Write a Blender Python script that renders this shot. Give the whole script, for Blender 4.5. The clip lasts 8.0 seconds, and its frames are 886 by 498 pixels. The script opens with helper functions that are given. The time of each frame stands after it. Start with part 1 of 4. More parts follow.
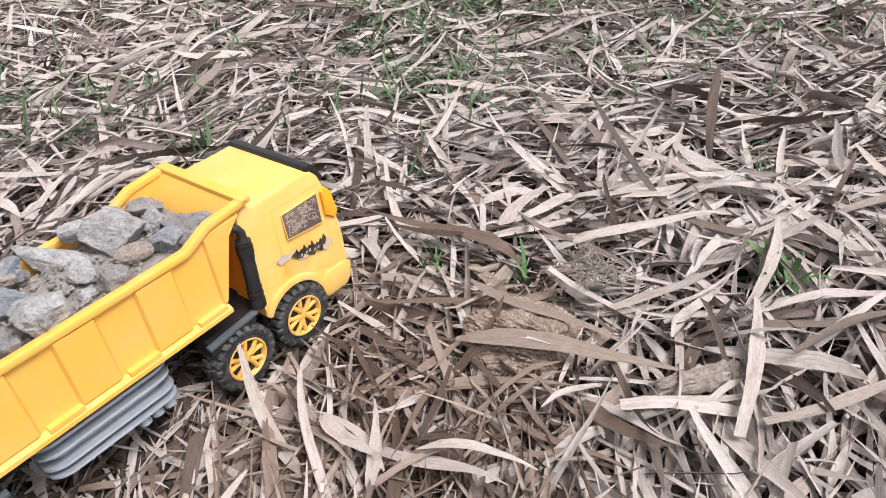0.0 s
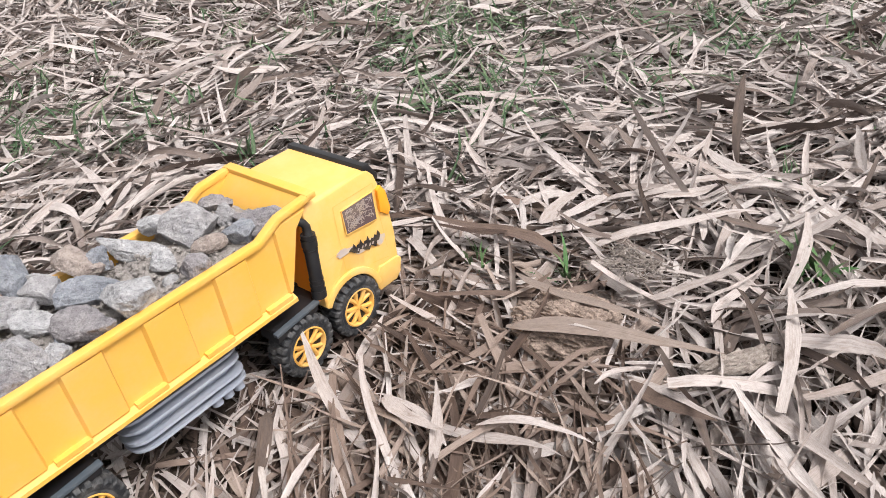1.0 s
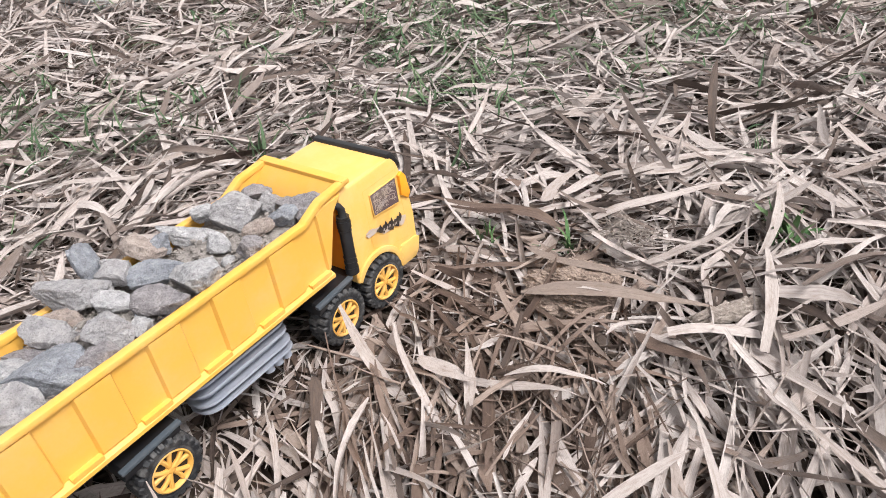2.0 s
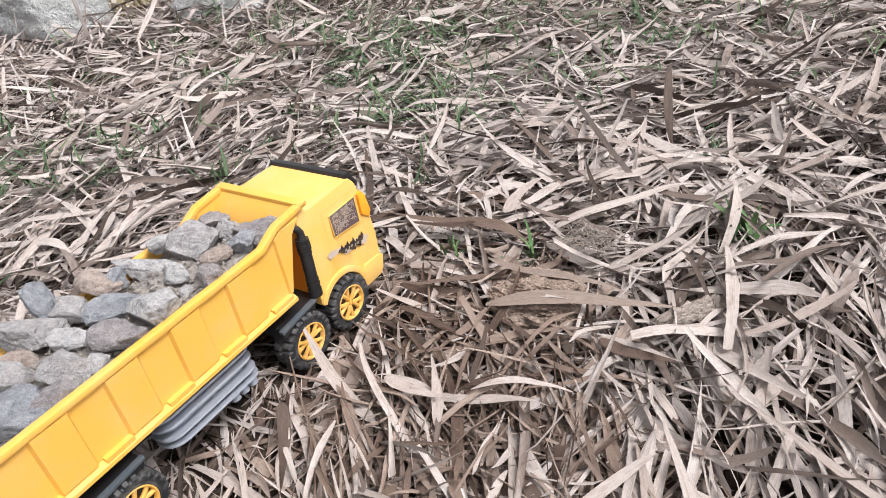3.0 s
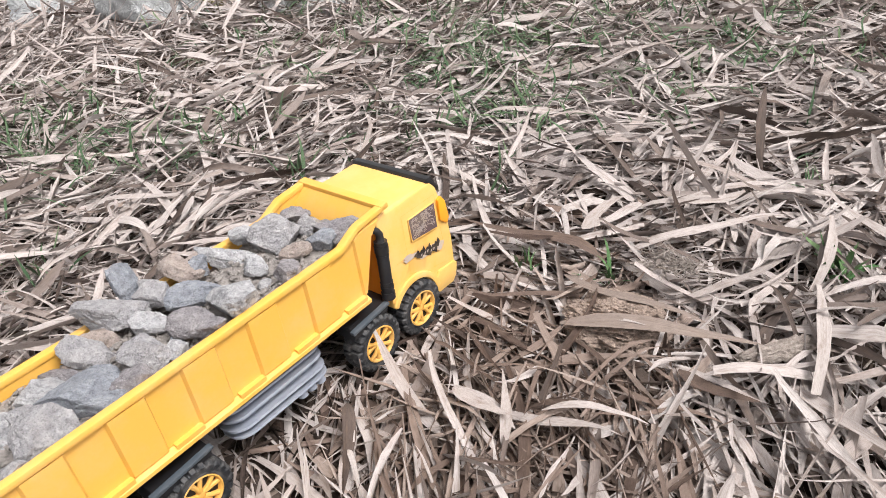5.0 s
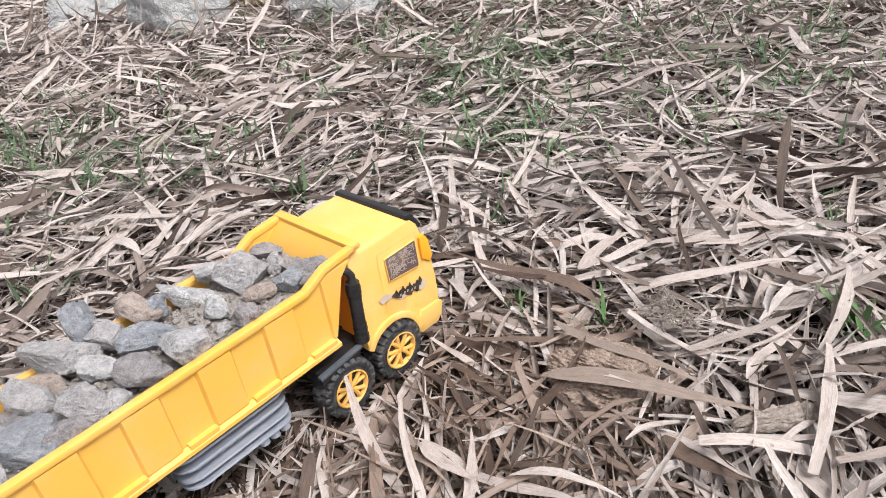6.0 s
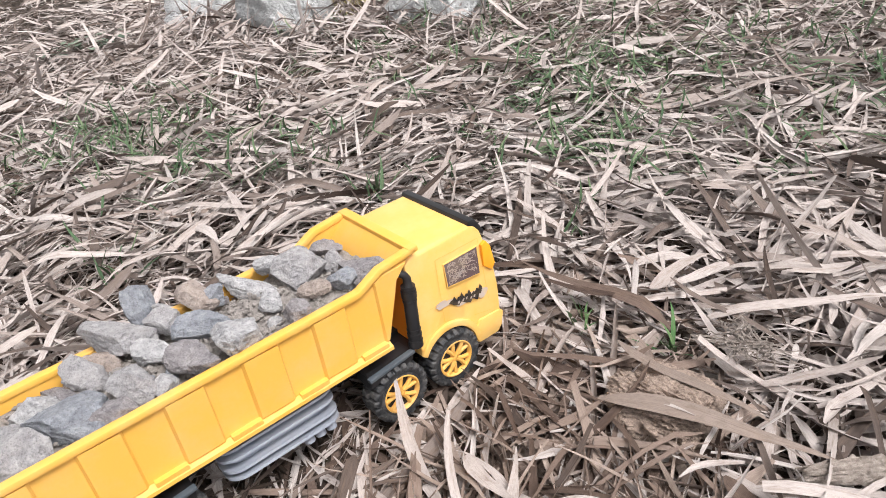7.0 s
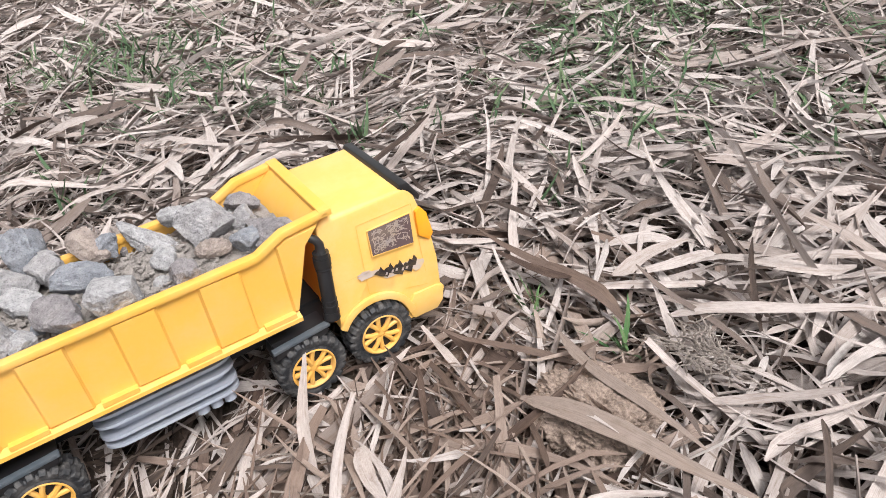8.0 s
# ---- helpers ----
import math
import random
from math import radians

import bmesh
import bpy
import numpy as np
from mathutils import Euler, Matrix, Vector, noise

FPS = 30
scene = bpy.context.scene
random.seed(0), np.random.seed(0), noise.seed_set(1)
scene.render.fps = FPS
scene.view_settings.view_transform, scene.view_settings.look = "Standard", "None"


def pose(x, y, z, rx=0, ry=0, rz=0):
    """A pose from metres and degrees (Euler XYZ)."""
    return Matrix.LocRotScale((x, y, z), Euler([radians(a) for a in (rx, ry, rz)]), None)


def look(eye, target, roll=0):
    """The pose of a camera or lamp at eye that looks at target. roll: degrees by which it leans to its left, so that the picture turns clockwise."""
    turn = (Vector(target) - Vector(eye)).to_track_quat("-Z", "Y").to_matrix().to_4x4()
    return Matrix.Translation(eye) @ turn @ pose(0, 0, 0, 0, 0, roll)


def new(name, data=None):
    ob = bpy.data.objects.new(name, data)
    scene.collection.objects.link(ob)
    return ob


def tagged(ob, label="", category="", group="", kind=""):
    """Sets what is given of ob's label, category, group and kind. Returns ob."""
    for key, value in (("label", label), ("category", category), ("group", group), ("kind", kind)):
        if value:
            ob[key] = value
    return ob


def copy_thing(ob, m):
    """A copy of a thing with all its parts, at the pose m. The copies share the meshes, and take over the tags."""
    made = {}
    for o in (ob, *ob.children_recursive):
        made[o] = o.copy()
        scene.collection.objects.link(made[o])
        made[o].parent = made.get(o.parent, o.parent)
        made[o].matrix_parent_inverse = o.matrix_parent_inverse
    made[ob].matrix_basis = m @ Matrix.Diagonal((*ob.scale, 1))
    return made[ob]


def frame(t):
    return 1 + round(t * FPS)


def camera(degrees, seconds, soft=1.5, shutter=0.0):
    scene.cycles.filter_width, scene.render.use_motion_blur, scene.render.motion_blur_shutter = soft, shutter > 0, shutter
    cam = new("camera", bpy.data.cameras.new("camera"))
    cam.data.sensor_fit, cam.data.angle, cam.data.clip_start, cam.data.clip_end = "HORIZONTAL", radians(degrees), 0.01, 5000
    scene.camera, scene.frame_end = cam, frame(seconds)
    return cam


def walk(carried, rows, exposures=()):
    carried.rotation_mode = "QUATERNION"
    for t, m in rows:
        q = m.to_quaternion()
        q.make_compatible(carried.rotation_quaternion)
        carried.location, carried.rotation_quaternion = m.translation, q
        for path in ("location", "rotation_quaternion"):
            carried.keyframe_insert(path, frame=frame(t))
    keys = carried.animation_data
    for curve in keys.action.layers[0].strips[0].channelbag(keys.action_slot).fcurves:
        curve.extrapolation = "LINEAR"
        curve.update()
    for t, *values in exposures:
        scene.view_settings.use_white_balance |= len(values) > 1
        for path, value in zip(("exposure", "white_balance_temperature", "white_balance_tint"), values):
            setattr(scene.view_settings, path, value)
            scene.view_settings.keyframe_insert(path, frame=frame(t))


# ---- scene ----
cam = camera(62.4, 8.0, soft=0.92)
PATH = [
    (0, (0.0934, 0.0154, 0.4910), (0.0260, 0.8279, -0.0881), -6.75),
    (0.5, (0.0560, -0.0428, 0.4915), (0.0092, 0.7831, -0.0704), -5.69),
    (1, (0.0521, -0.0366, 0.4986), (-0.0233, 0.7919, -0.0562), -7.10),
    (1.5, (-0.0137, -0.1096, 0.5273), (-0.0702, 0.7156, -0.0346), -8.43),
    (1.7, (-0.0084, -0.1196, 0.5394), (-0.0488, 0.7026, -0.0285), -7.83),
    (2.8, (0.0248, -0.1143, 0.5371), (0.0084, 0.7178, -0.0233), -9.11),
    (3, (0.0252, -0.1181, 0.5365), (0.0159, 0.7140, -0.0180), -10.13),
    (3.5, (0.0162, -0.1262, 0.5473), (0.0126, 0.7046, -0.0092), -8.89),
    (4, (0.0029, -0.1246, 0.5386), (-0.0162, 0.7046, -0.0200), -8.59),
    (4.5, (0.0110, -0.1203, 0.5416), (-0.0063, 0.7224, 0.0034), -8.64),
    (5, (-0.0008, -0.1008, 0.5417), (-0.0815, 0.7343, -0.0024), -8.05),
    (5.2, (-0.0008, -0.1008, 0.5417), (-0.0736, 0.7408, 0.0064), -8.05),
    (6.3, (0.0839, -0.0221, 0.5429), (-0.0815, 0.8066, 0.0082), -8.46),
    (6.5, (0.0783, -0.0236, 0.5342), (-0.0895, 0.8032, -0.0027), -7.68),
    (7, (0.0967, -0.0116, 0.5287), (-0.1703, 0.8052, 0.0172), -9.30),
    (7.5, (0.2046, 0.0150, 0.5349), (-0.1316, 0.7962, 0.0089), -8.66),
    (8, (0.1941, 0.1073, 0.4872), (-0.1535, 0.8553, -0.0783), -8.39),
]
walk(cam, [(t, look(eye, target, roll)) for t, eye, target, roll in PATH], [(0, 0.86), (8, 0.86)])

# ---- light ----
world = bpy.data.worlds.new("overcast_sky")
scene.world = world
world.use_nodes = True
wn, wl = world.node_tree.nodes, world.node_tree.links
sky = wn.new("ShaderNodeTexSky")
sky.sky_type = "NISHITA"
sky.sun_disc = False
sky.sun_elevation, sky.sun_rotation = radians(55), radians(132)
sky.dust_density, sky.ozone_density = 4.0, 0.6
grey = wn.new("ShaderNodeHueSaturation")
grey.inputs["Saturation"].default_value = 0.12
wl.new(sky.outputs[0], grey.inputs["Color"])
wl.new(grey.outputs[0], wn["Background"].inputs["Color"])
wn["Background"].inputs["Strength"].default_value = 0.108
sun_data = bpy.data.lights.new("sun", "SUN")
sun_data.energy, sun_data.angle, sun_data.color = 2.15, radians(26), (1.0, 0.98, 0.962)
sun = new("sun", sun_data)
sun.matrix_world = look((1.7, -0.9, 3.5), (0, 0, 0))


# ---- materials ----
def base_mat(name, rough=0.6, spec=0.4):
    m = bpy.data.materials.new(name)
    m.use_nodes = True
    b = m.node_tree.nodes["Principled BSDF"]
    b.inputs["Roughness"].default_value = rough
    b.inputs["Specular IOR Level"].default_value = spec
    return m, m.node_tree.nodes, m.node_tree.links, b


def add(n, l, kind, **sockets):
    node = n.new(kind)
    for key, value in sockets.items():
        s = node.inputs[key.replace("_", " ")]
        if isinstance(value, bpy.types.NodeSocket):
            l.new(value, s)
        else:
            s.default_value = value
    return node


def math_node(n, l, op, a, b=0.0, clamp=False):
    node = n.new("ShaderNodeMath")
    node.operation, node.use_clamp = op, clamp
    for s, value in zip(node.inputs, (a, b)):
        if isinstance(value, bpy.types.NodeSocket):
            l.new(value, s)
        else:
            s.default_value = value
    return node.outputs[0]


def ramp(n, l, fac, stops):
    node = n.new("ShaderNodeValToRGB")
    l.new(fac, node.inputs[0])
    e = node.color_ramp.elements
    while len(e) < len(stops):
        e.new(0.5)
    for el, (at, col) in zip(e, stops):
        el.position, el.color = at, (*col, 1)
    return node.outputs[0]


def mix(n, l, fac, a, b, mode="MIX"):
    node = n.new("ShaderNodeMix")
    node.data_type, node.blend_type = "RGBA", mode
    for s, value in zip((node.inputs[0], node.inputs[6], node.inputs[7]), (fac, a, b)):
        if isinstance(value, bpy.types.NodeSocket):
            l.new(value, s)
        elif isinstance(value, tuple):
            s.default_value = (*value, 1)
        else:
            s.default_value = value
    return node.outputs[2]


def bump(n, l, b, height, strength=0.4, distance=0.001):
    node = add(n, l, "ShaderNodeBump", Strength=strength, Distance=distance, Height=height)
    l.new(node.outputs[0], b.inputs["Normal"])


def leaf_material(name, stops, rough=0.62):
    """Dry blade: a colour of its own for each leaf, long veins, blotches, bleached and stained ends."""
    m, n, l, b = base_mat(name, rough, 0.15)
    rnd = math_node(n, l, "FRACT", math_node(n, l, "ADD", n.new("ShaderNodeNewGeometry").outputs["Random Per Island"],
                                             n.new("ShaderNodeObjectInfo").outputs["Random"]))
    uv = n.new("ShaderNodeUVMap")
    vein_at = add(n, l, "ShaderNodeMapping", Vector=uv.outputs[0], Scale=(1.6, 34.0, 1.0))
    shift = add(n, l, "ShaderNodeCombineXYZ", X=math_node(n, l, "MULTIPLY", rnd, 37.0), Y=math_node(n, l, "MULTIPLY", rnd, 91.0))
    l.new(shift.outputs[0], vein_at.inputs["Location"])
    vein = add(n, l, "ShaderNodeTexNoise", Vector=vein_at.outputs[0], Scale=1.0, Detail=3.0)
    blotch_at = add(n, l, "ShaderNodeMapping", Vector=uv.outputs[0], Scale=(3.5, 1.6, 1.0), Location=shift.outputs[0])
    blotch = add(n, l, "ShaderNodeTexNoise", Vector=blotch_at.outputs[0], Scale=1.3, Detail=4.0, Roughness=0.65)
    base = ramp(n, l, rnd, stops)
    streak = ramp(n, l, vein.outputs[0], ((0.3, (0.72, 0.70, 0.68)), (0.48, (0.95, 0.95, 0.95)), (0.7, (1.09, 1.09, 1.09))))
    col = mix(n, l, 1.0, base, streak, "MULTIPLY")
    stain = math_node(n, l, "MULTIPLY", ramp(n, l, blotch.outputs[0], ((0.50, (0, 0, 0)), (0.74, (1, 1, 1)))), 0.55)
    col = mix(n, l, stain, col, (0.20, 0.14, 0.105))
    fleck_at = add(n, l, "ShaderNodeMapping", Vector=uv.outputs[0], Scale=(22.0, 5.0, 1.0), Location=shift.outputs[0])
    fleck = add(n, l, "ShaderNodeTexNoise", Vector=fleck_at.outputs[0], Scale=1.0, Detail=5.0, Roughness=0.7)
    col = mix(n, l, 1.0, col, ramp(n, l, fleck.outputs[0], ((0.32, (0.80, 0.78, 0.76)), (0.52, (1.0, 1.0, 1.0)), (0.7, (1.06, 1.06, 1.06)))), "MULTIPLY")
    l.new(col, b.inputs["Base Color"])
    bump(n, l, b, vein.outputs[0], 0.5, 0.0012)
    thin = add(n, l, "ShaderNodeBsdfTranslucent", Color=col)
    both = n.new("ShaderNodeMixShader")
    both.inputs[0].default_value = 0.08
    l.new(b.outputs[0], both.inputs[1])
    l.new(thin.outputs[0], both.inputs[2])
    l.new(both.outputs[0], n["Material Output"].inputs[0])
    return m


def plastic(name, colour, rough, dust=0.1, dust_colour=(0.42, 0.34, 0.26), fleck=60.0, bumpy=0.1):
    m, n, l, b = base_mat(name, rough, 0.45)
    at = n.new("ShaderNodeTexCoord").outputs["Object"]
    wide = add(n, l, "ShaderNodeTexNoise", Vector=at, Scale=fleck * 0.35, Detail=5.0, Roughness=0.7)
    fine = add(n, l, "ShaderNodeTexNoise", Vector=at, Scale=fleck * 9.0, Detail=2.0)
    mask = math_node(n, l, "MULTIPLY", ramp(n, l, wide.outputs[0], ((0.42, (0, 0, 0)), (0.75, (1, 1, 1)))), dust)
    col = mix(n, l, mask, colour, dust_colour)
    l.new(col, b.inputs["Base Color"])
    l.new(math_node(n, l, "ADD", math_node(n, l, "MULTIPLY", wide.outputs[0], 0.25), rough - 0.1), b.inputs["Roughness"])
    bump(n, l, b, fine.outputs[0], bumpy, 0.0004)
    return m


def stone_material(name, dark, light, scale=150.0, speck=(0.62, 0.6, 0.57), dust=0.0):
    m, n, l, b = base_mat(name, 0.85, 0.25)
    rnd = n.new("ShaderNodeObjectInfo").outputs["Random"]
    at = add(n, l, "ShaderNodeVectorMath", Vector=n.new("ShaderNodeTexCoord").outputs["Object"])
    push = add(n, l, "ShaderNodeCombineXYZ", X=rnd, Y=math_node(n, l, "MULTIPLY", rnd, 3.7))
    l.new(push.outputs[0], at.inputs[1])
    a = add(n, l, "ShaderNodeTexNoise", Vector=at.outputs[0], Scale=scale, Detail=7.0, Roughness=0.72)
    f = add(n, l, "ShaderNodeTexNoise", Vector=at.outputs[0], Scale=scale * 7.0, Detail=4.0, Roughness=0.7)
    col = ramp(n, l, a.outputs[0], ((0.3, dark), (0.68, light)))
    col = mix(n, l, math_node(n, l, "MULTIPLY", ramp(n, l, f.outputs[0], ((0.56, (0, 0, 0)), (0.7, (1, 1, 1)))), 0.45), col, speck)
    if dust:
        wide = add(n, l, "ShaderNodeTexNoise", Vector=at.outputs[0], Scale=scale * 0.35, Detail=6.0, Roughness=0.75)
        col = mix(n, l, math_node(n, l, "MULTIPLY", ramp(n, l, wide.outputs[0], ((0.42, (0, 0, 0)), (0.68, (1, 1, 1)))), dust), col, (0.44, 0.40, 0.38))
        pits = add(n, l, "ShaderNodeTexVoronoi", Vector=at.outputs[0], Scale=scale * 3.0)
        col = mix(n, l, 1.0, col, ramp(n, l, pits.outputs["Distance"], ((0.08, (0.72, 0.71, 0.71)), (0.42, (1.03, 1.03, 1.03)))), "MULTIPLY")
        broad = add(n, l, "ShaderNodeTexNoise", Vector=at.outputs[0], Scale=scale * 0.5, Detail=8.0, Roughness=0.8, Distortion=0.6)
        col = mix(n, l, 1.0, col, ramp(n, l, broad.outputs[0], ((0.34, (0.80, 0.80, 0.82)), (0.50, (1.06, 1.06, 1.07)), (0.68, (1.24, 1.23, 1.22)))), "MULTIPLY")
    l.new(col, b.inputs["Base Color"])
    h = math_node(n, l, "ADD", a.outputs[0], math_node(n, l, "MULTIPLY", f.outputs[0], 0.4))
    bump(n, l, b, h, 1.0, 0.6 / scale)
    return m


DRY = leaf_material("dry_bamboo_leaf", ((0.0, (0.060, 0.043, 0.037)), (0.12, (0.165, 0.130, 0.116)), (0.25, (0.335, 0.281, 0.259)),
                                        (0.43, (0.470, 0.409, 0.387)), (0.82, (0.502, 0.445, 0.426)), (1.0, (0.540, 0.491, 0.474))))
FADED_BROWN = leaf_material("faded_brown_leaf", ((0.0, (0.225, 0.175, 0.150)), (1.0, (0.30, 0.243, 0.214))))
# near-black leaf: the shade deep in the litter, put into its colour
GAP_LEAF = leaf_material("gap_shade_leaf", ((0.0, (0.028, 0.020, 0.017)), (0.5, (0.060, 0.044, 0.037)), (1.0, (0.13, 0.098, 0.085))))
BROWN_LEAF = leaf_material("brown_dry_leaf", ((0.0, (0.075, 0.050, 0.041)), (0.5, (0.215, 0.157, 0.131)), (1.0, (0.40, 0.322, 0.282))))
PALE_LEAF = leaf_material("pale_dry_leaf", ((0.0, (0.42, 0.36, 0.336)), (1.0, (0.50, 0.44, 0.416))))
GREEN = leaf_material("green_blade", ((0.0, (0.050, 0.098, 0.050)), (0.6, (0.085, 0.145, 0.076)), (1.0, (0.16, 0.215, 0.12))), 0.55)
STRAW = leaf_material("straw", ((0.0, (0.22, 0.19, 0.09)), (0.6, (0.36, 0.30, 0.16)), (1.0, (0.48, 0.41, 0.27))))
SPROUT = leaf_material("fresh_green_blade", ((0.0, (0.05, 0.115, 0.045)), (0.6, (0.085, 0.185, 0.07)), (1.0, (0.17, 0.27, 0.12))), 0.5)
WEED = leaf_material("weed_leaf", ((0.0, (0.12, 0.17, 0.125)), (1.0, (0.20, 0.25, 0.19))), 0.5)
ROOT = stone_material("dry_root", (0.11, 0.088, 0.077), (0.46, 0.395, 0.355), 160)
CLOD = stone_material("crumbling_wood", (0.10, 0.070, 0.056), (0.46, 0.355, 0.295), 260, (0.56, 0.47, 0.41))
BARK = stone_material("weathered_bark", (0.20, 0.158, 0.135), (0.52, 0.45, 0.405), 230)
SOIL = stone_material("soil", (0.028, 0.020, 0.015), (0.10, 0.073, 0.055), 22, (0.19, 0.14, 0.11))
SAND = stone_material("sandy_rubble", (0.22, 0.197, 0.183), (0.46, 0.415, 0.39), 130, (0.56, 0.51, 0.48))
STONES = [stone_material("grey_stone", (0.23, 0.220, 0.226), (0.44, 0.427, 0.434), dust=0.3),
          stone_material("pale_stone", (0.26, 0.255, 0.262), (0.53, 0.521, 0.528), dust=0.2),
          stone_material("blue_grey_stone", (0.17, 0.180, 0.205), (0.33, 0.345, 0.38), dust=0.15),
          stone_material("brown_stone", (0.215, 0.168, 0.145), (0.42, 0.345, 0.305), dust=0.3),
          stone_material("dark_stone", (0.15, 0.137, 0.145), (0.32, 0.296, 0.305), dust=0.3)]
ROCK = stone_material("limestone_block", (0.33, 0.335, 0.345), (0.62, 0.62, 0.625), 14)
YELLOW = plastic("yellow_plastic", (0.735, 0.402, 0.070), 0.46, 0.42, (0.74, 0.47, 0.21))
# cab yellow, dusty, and paled to carry the highlight on the roof
ROOF_YELLOW = plastic("highlit_yellow_plastic", (0.755, 0.440, 0.112), 0.42, 0.5, (0.78, 0.55, 0.27))
# strong orange for the light bounced between yellow bin and cab
BOUNCE_ORANGE = plastic("bounce_orange_plastic", (0.96, 0.30, 0.02), 0.6, 0.1)
RIM_YELLOW = plastic("rim_yellow_plastic", (0.70, 0.375, 0.080), 0.5, 0.45, (0.50, 0.38, 0.24))
AMBER = plastic("amber_plastic", (0.92, 0.36, 0.02), 0.4, 0.1)
BLACK = plastic("black_plastic", (0.012, 0.012, 0.014), 0.36, 0.07, (0.2, 0.17, 0.14))
RUBBER = plastic("dusty_rubber", (0.014, 0.015, 0.018), 0.6, 0.5, (0.20, 0.185, 0.175), 320.0, 0.3)
SLATE = plastic("slate_plastic", (0.060, 0.074, 0.090), 0.45, 0.25, (0.25, 0.22, 0.2))
TANK_GREY = plastic("grey_plastic", (0.265, 0.287, 0.345), 0.45, 0.3, (0.46, 0.44, 0.42))
GLASS_FILM = plastic("window_film", (0.105, 0.068, 0.07), 0.3, 0.35)
PRINT_GREY = plastic("worn_print", (0.50, 0.42, 0.38), 0.5, 0.6, (0.8, 0.5, 0.1), 220.0)
PRINT_BLACK = plastic("black_print", (0.022, 0.018, 0.02), 0.45, 0.25, (0.5, 0.35, 0.15), 260.0)
PRINT_WHITE = plastic("white_print", (0.36, 0.31, 0.30), 0.5, 0.4, (0.6, 0.4, 0.2), 240.0)


# ---- mesh tools ----
def part(name, bm, material, parent=None, label="", smooth=False):
    me = bpy.data.meshes.new(name)
    bm.normal_update()
    bm.to_mesh(me)
    bm.free()
    me.materials.append(material)
    if smooth:
        me.polygons.foreach_set("use_smooth", [True] * len(me.polygons))
        me.set_sharp_from_angle(angle=radians(38))
    ob = new(name, me)
    if parent is not None:
        ob.parent = parent
    if label:
        tagged(ob, label)
    return ob


def soften(bm, width, segments=2, angle=25):
    edges = [e for e in bm.edges if len(e.link_faces) == 2 and e.calc_face_angle(0) > radians(angle)]
    if edges and width > 0:
        bmesh.ops.bevel(bm, geom=edges, offset=width, segments=segments, affect="EDGES", clamp_overlap=True, profile=0.6)


def box(bm, x0, x1, y0, y1, z0, z1):
    v = [bm.verts.new((x, y, z)) for x in (x0, x1) for y in (y0, y1) for z in (z0, z1)]
    for f in ((0, 1, 3, 2), (4, 6, 7, 5), (0, 4, 5, 1), (2, 3, 7, 6), (0, 2, 6, 4), (1, 5, 7, 3)):
        bm.faces.new([v[i] for i in f])
    return v


def prism(bm, outline, y0, y1):
    """A side outline in (x, z), given a thickness from y0 to y1."""
    a = [bm.verts.new((x, y0, z)) for x, z in outline]
    b = [bm.verts.new((x, y1, z)) for x, z in outline]
    bm.faces.new(a)
    bm.faces.new(b[::-1])
    k = len(a)
    for i in range(k):
        bm.faces.new((a[i], b[i], b[(i + 1) % k], a[(i + 1) % k]))
    bmesh.ops.recalc_face_normals(bm, faces=bm.faces)


def lathe(bm, profile, steps=32, closed=True):
    """Profile in (radius, y) turned round the y axis."""
    rings = []
    for i in range(steps):
        a = 2 * math.pi * i / steps
        rings.append([bm.verts.new((r * math.cos(a), y, r * math.sin(a))) for r, y in profile])
    k = len(profile)
    for i in range(steps):
        p, q = rings[i], rings[(i + 1) % steps]
        for j in range(k if closed else k - 1):
            bm.faces.new((p[j], p[(j + 1) % k], q[(j + 1) % k], q[j]))
    bmesh.ops.recalc_face_normals(bm, faces=bm.faces)


def sweep(bm, points, radii, steps=14):
    """A round rod through points, capped."""
    pts = [Vector(p) for p in points]
    rings = []
    for i, p in enumerate(pts):
        d = (pts[min(i + 1, len(pts) - 1)] - pts[max(i - 1, 0)]).normalized()
        side = d.cross(Vector((0.13, 0.95, 0.21))).normalized()
        up = side.cross(d)
        r = radii[i] if isinstance(radii, (list, tuple)) else radii
        rings.append([bm.verts.new(p + r * (math.cos(2 * math.pi * k / steps) * side + math.sin(2 * math.pi * k / steps) * up)) for k in range(steps)])
    for a, b in zip(rings, rings[1:]):
        for k in range(steps):
            bm.faces.new((a[k], a[(k + 1) % steps], b[(k + 1) % steps], b[k]))
    bm.faces.new(rings[0][::-1])
    bm.faces.new(rings[-1])
    bmesh.ops.recalc_face_normals(bm, faces=bm.faces)


def rock_mesh(seed, sx, sy, sz, cuts=9, detail=3, rough=0.10):
    """An angular stone: a ball cut flat by random planes, then roughened."""
    rng = random.Random(seed)
    bm = bmesh.new()
    bmesh.ops.create_icosphere(bm, subdivisions=detail, radius=1.0)
    for _ in range(cuts):
        nrm = Vector((rng.gauss(0, 1), rng.gauss(0, 1), rng.gauss(0, 1))).normalized()
        d = rng.uniform(0.50, 0.80)
        for v in bm.verts:
            over = v.co.dot(nrm) - d
            if over > 0:
                v.co -= nrm * over
    off = Vector((seed * 3.1 % 17, seed * 1.7 % 23, 5.0))
    for v in bm.verts:
        k = noise.noise(v.co * 1.6 + off) * rough + noise.noise(v.co * 4 + off) * rough * 0.6 + noise.noise(v.co * 10 + off) * rough * 0.5
        v.co *= 1 + k
        v.co = Vector((v.co.x * sx * 1.2, v.co.y * sy * 1.2, v.co.z * sz * 1.2))
    return bm


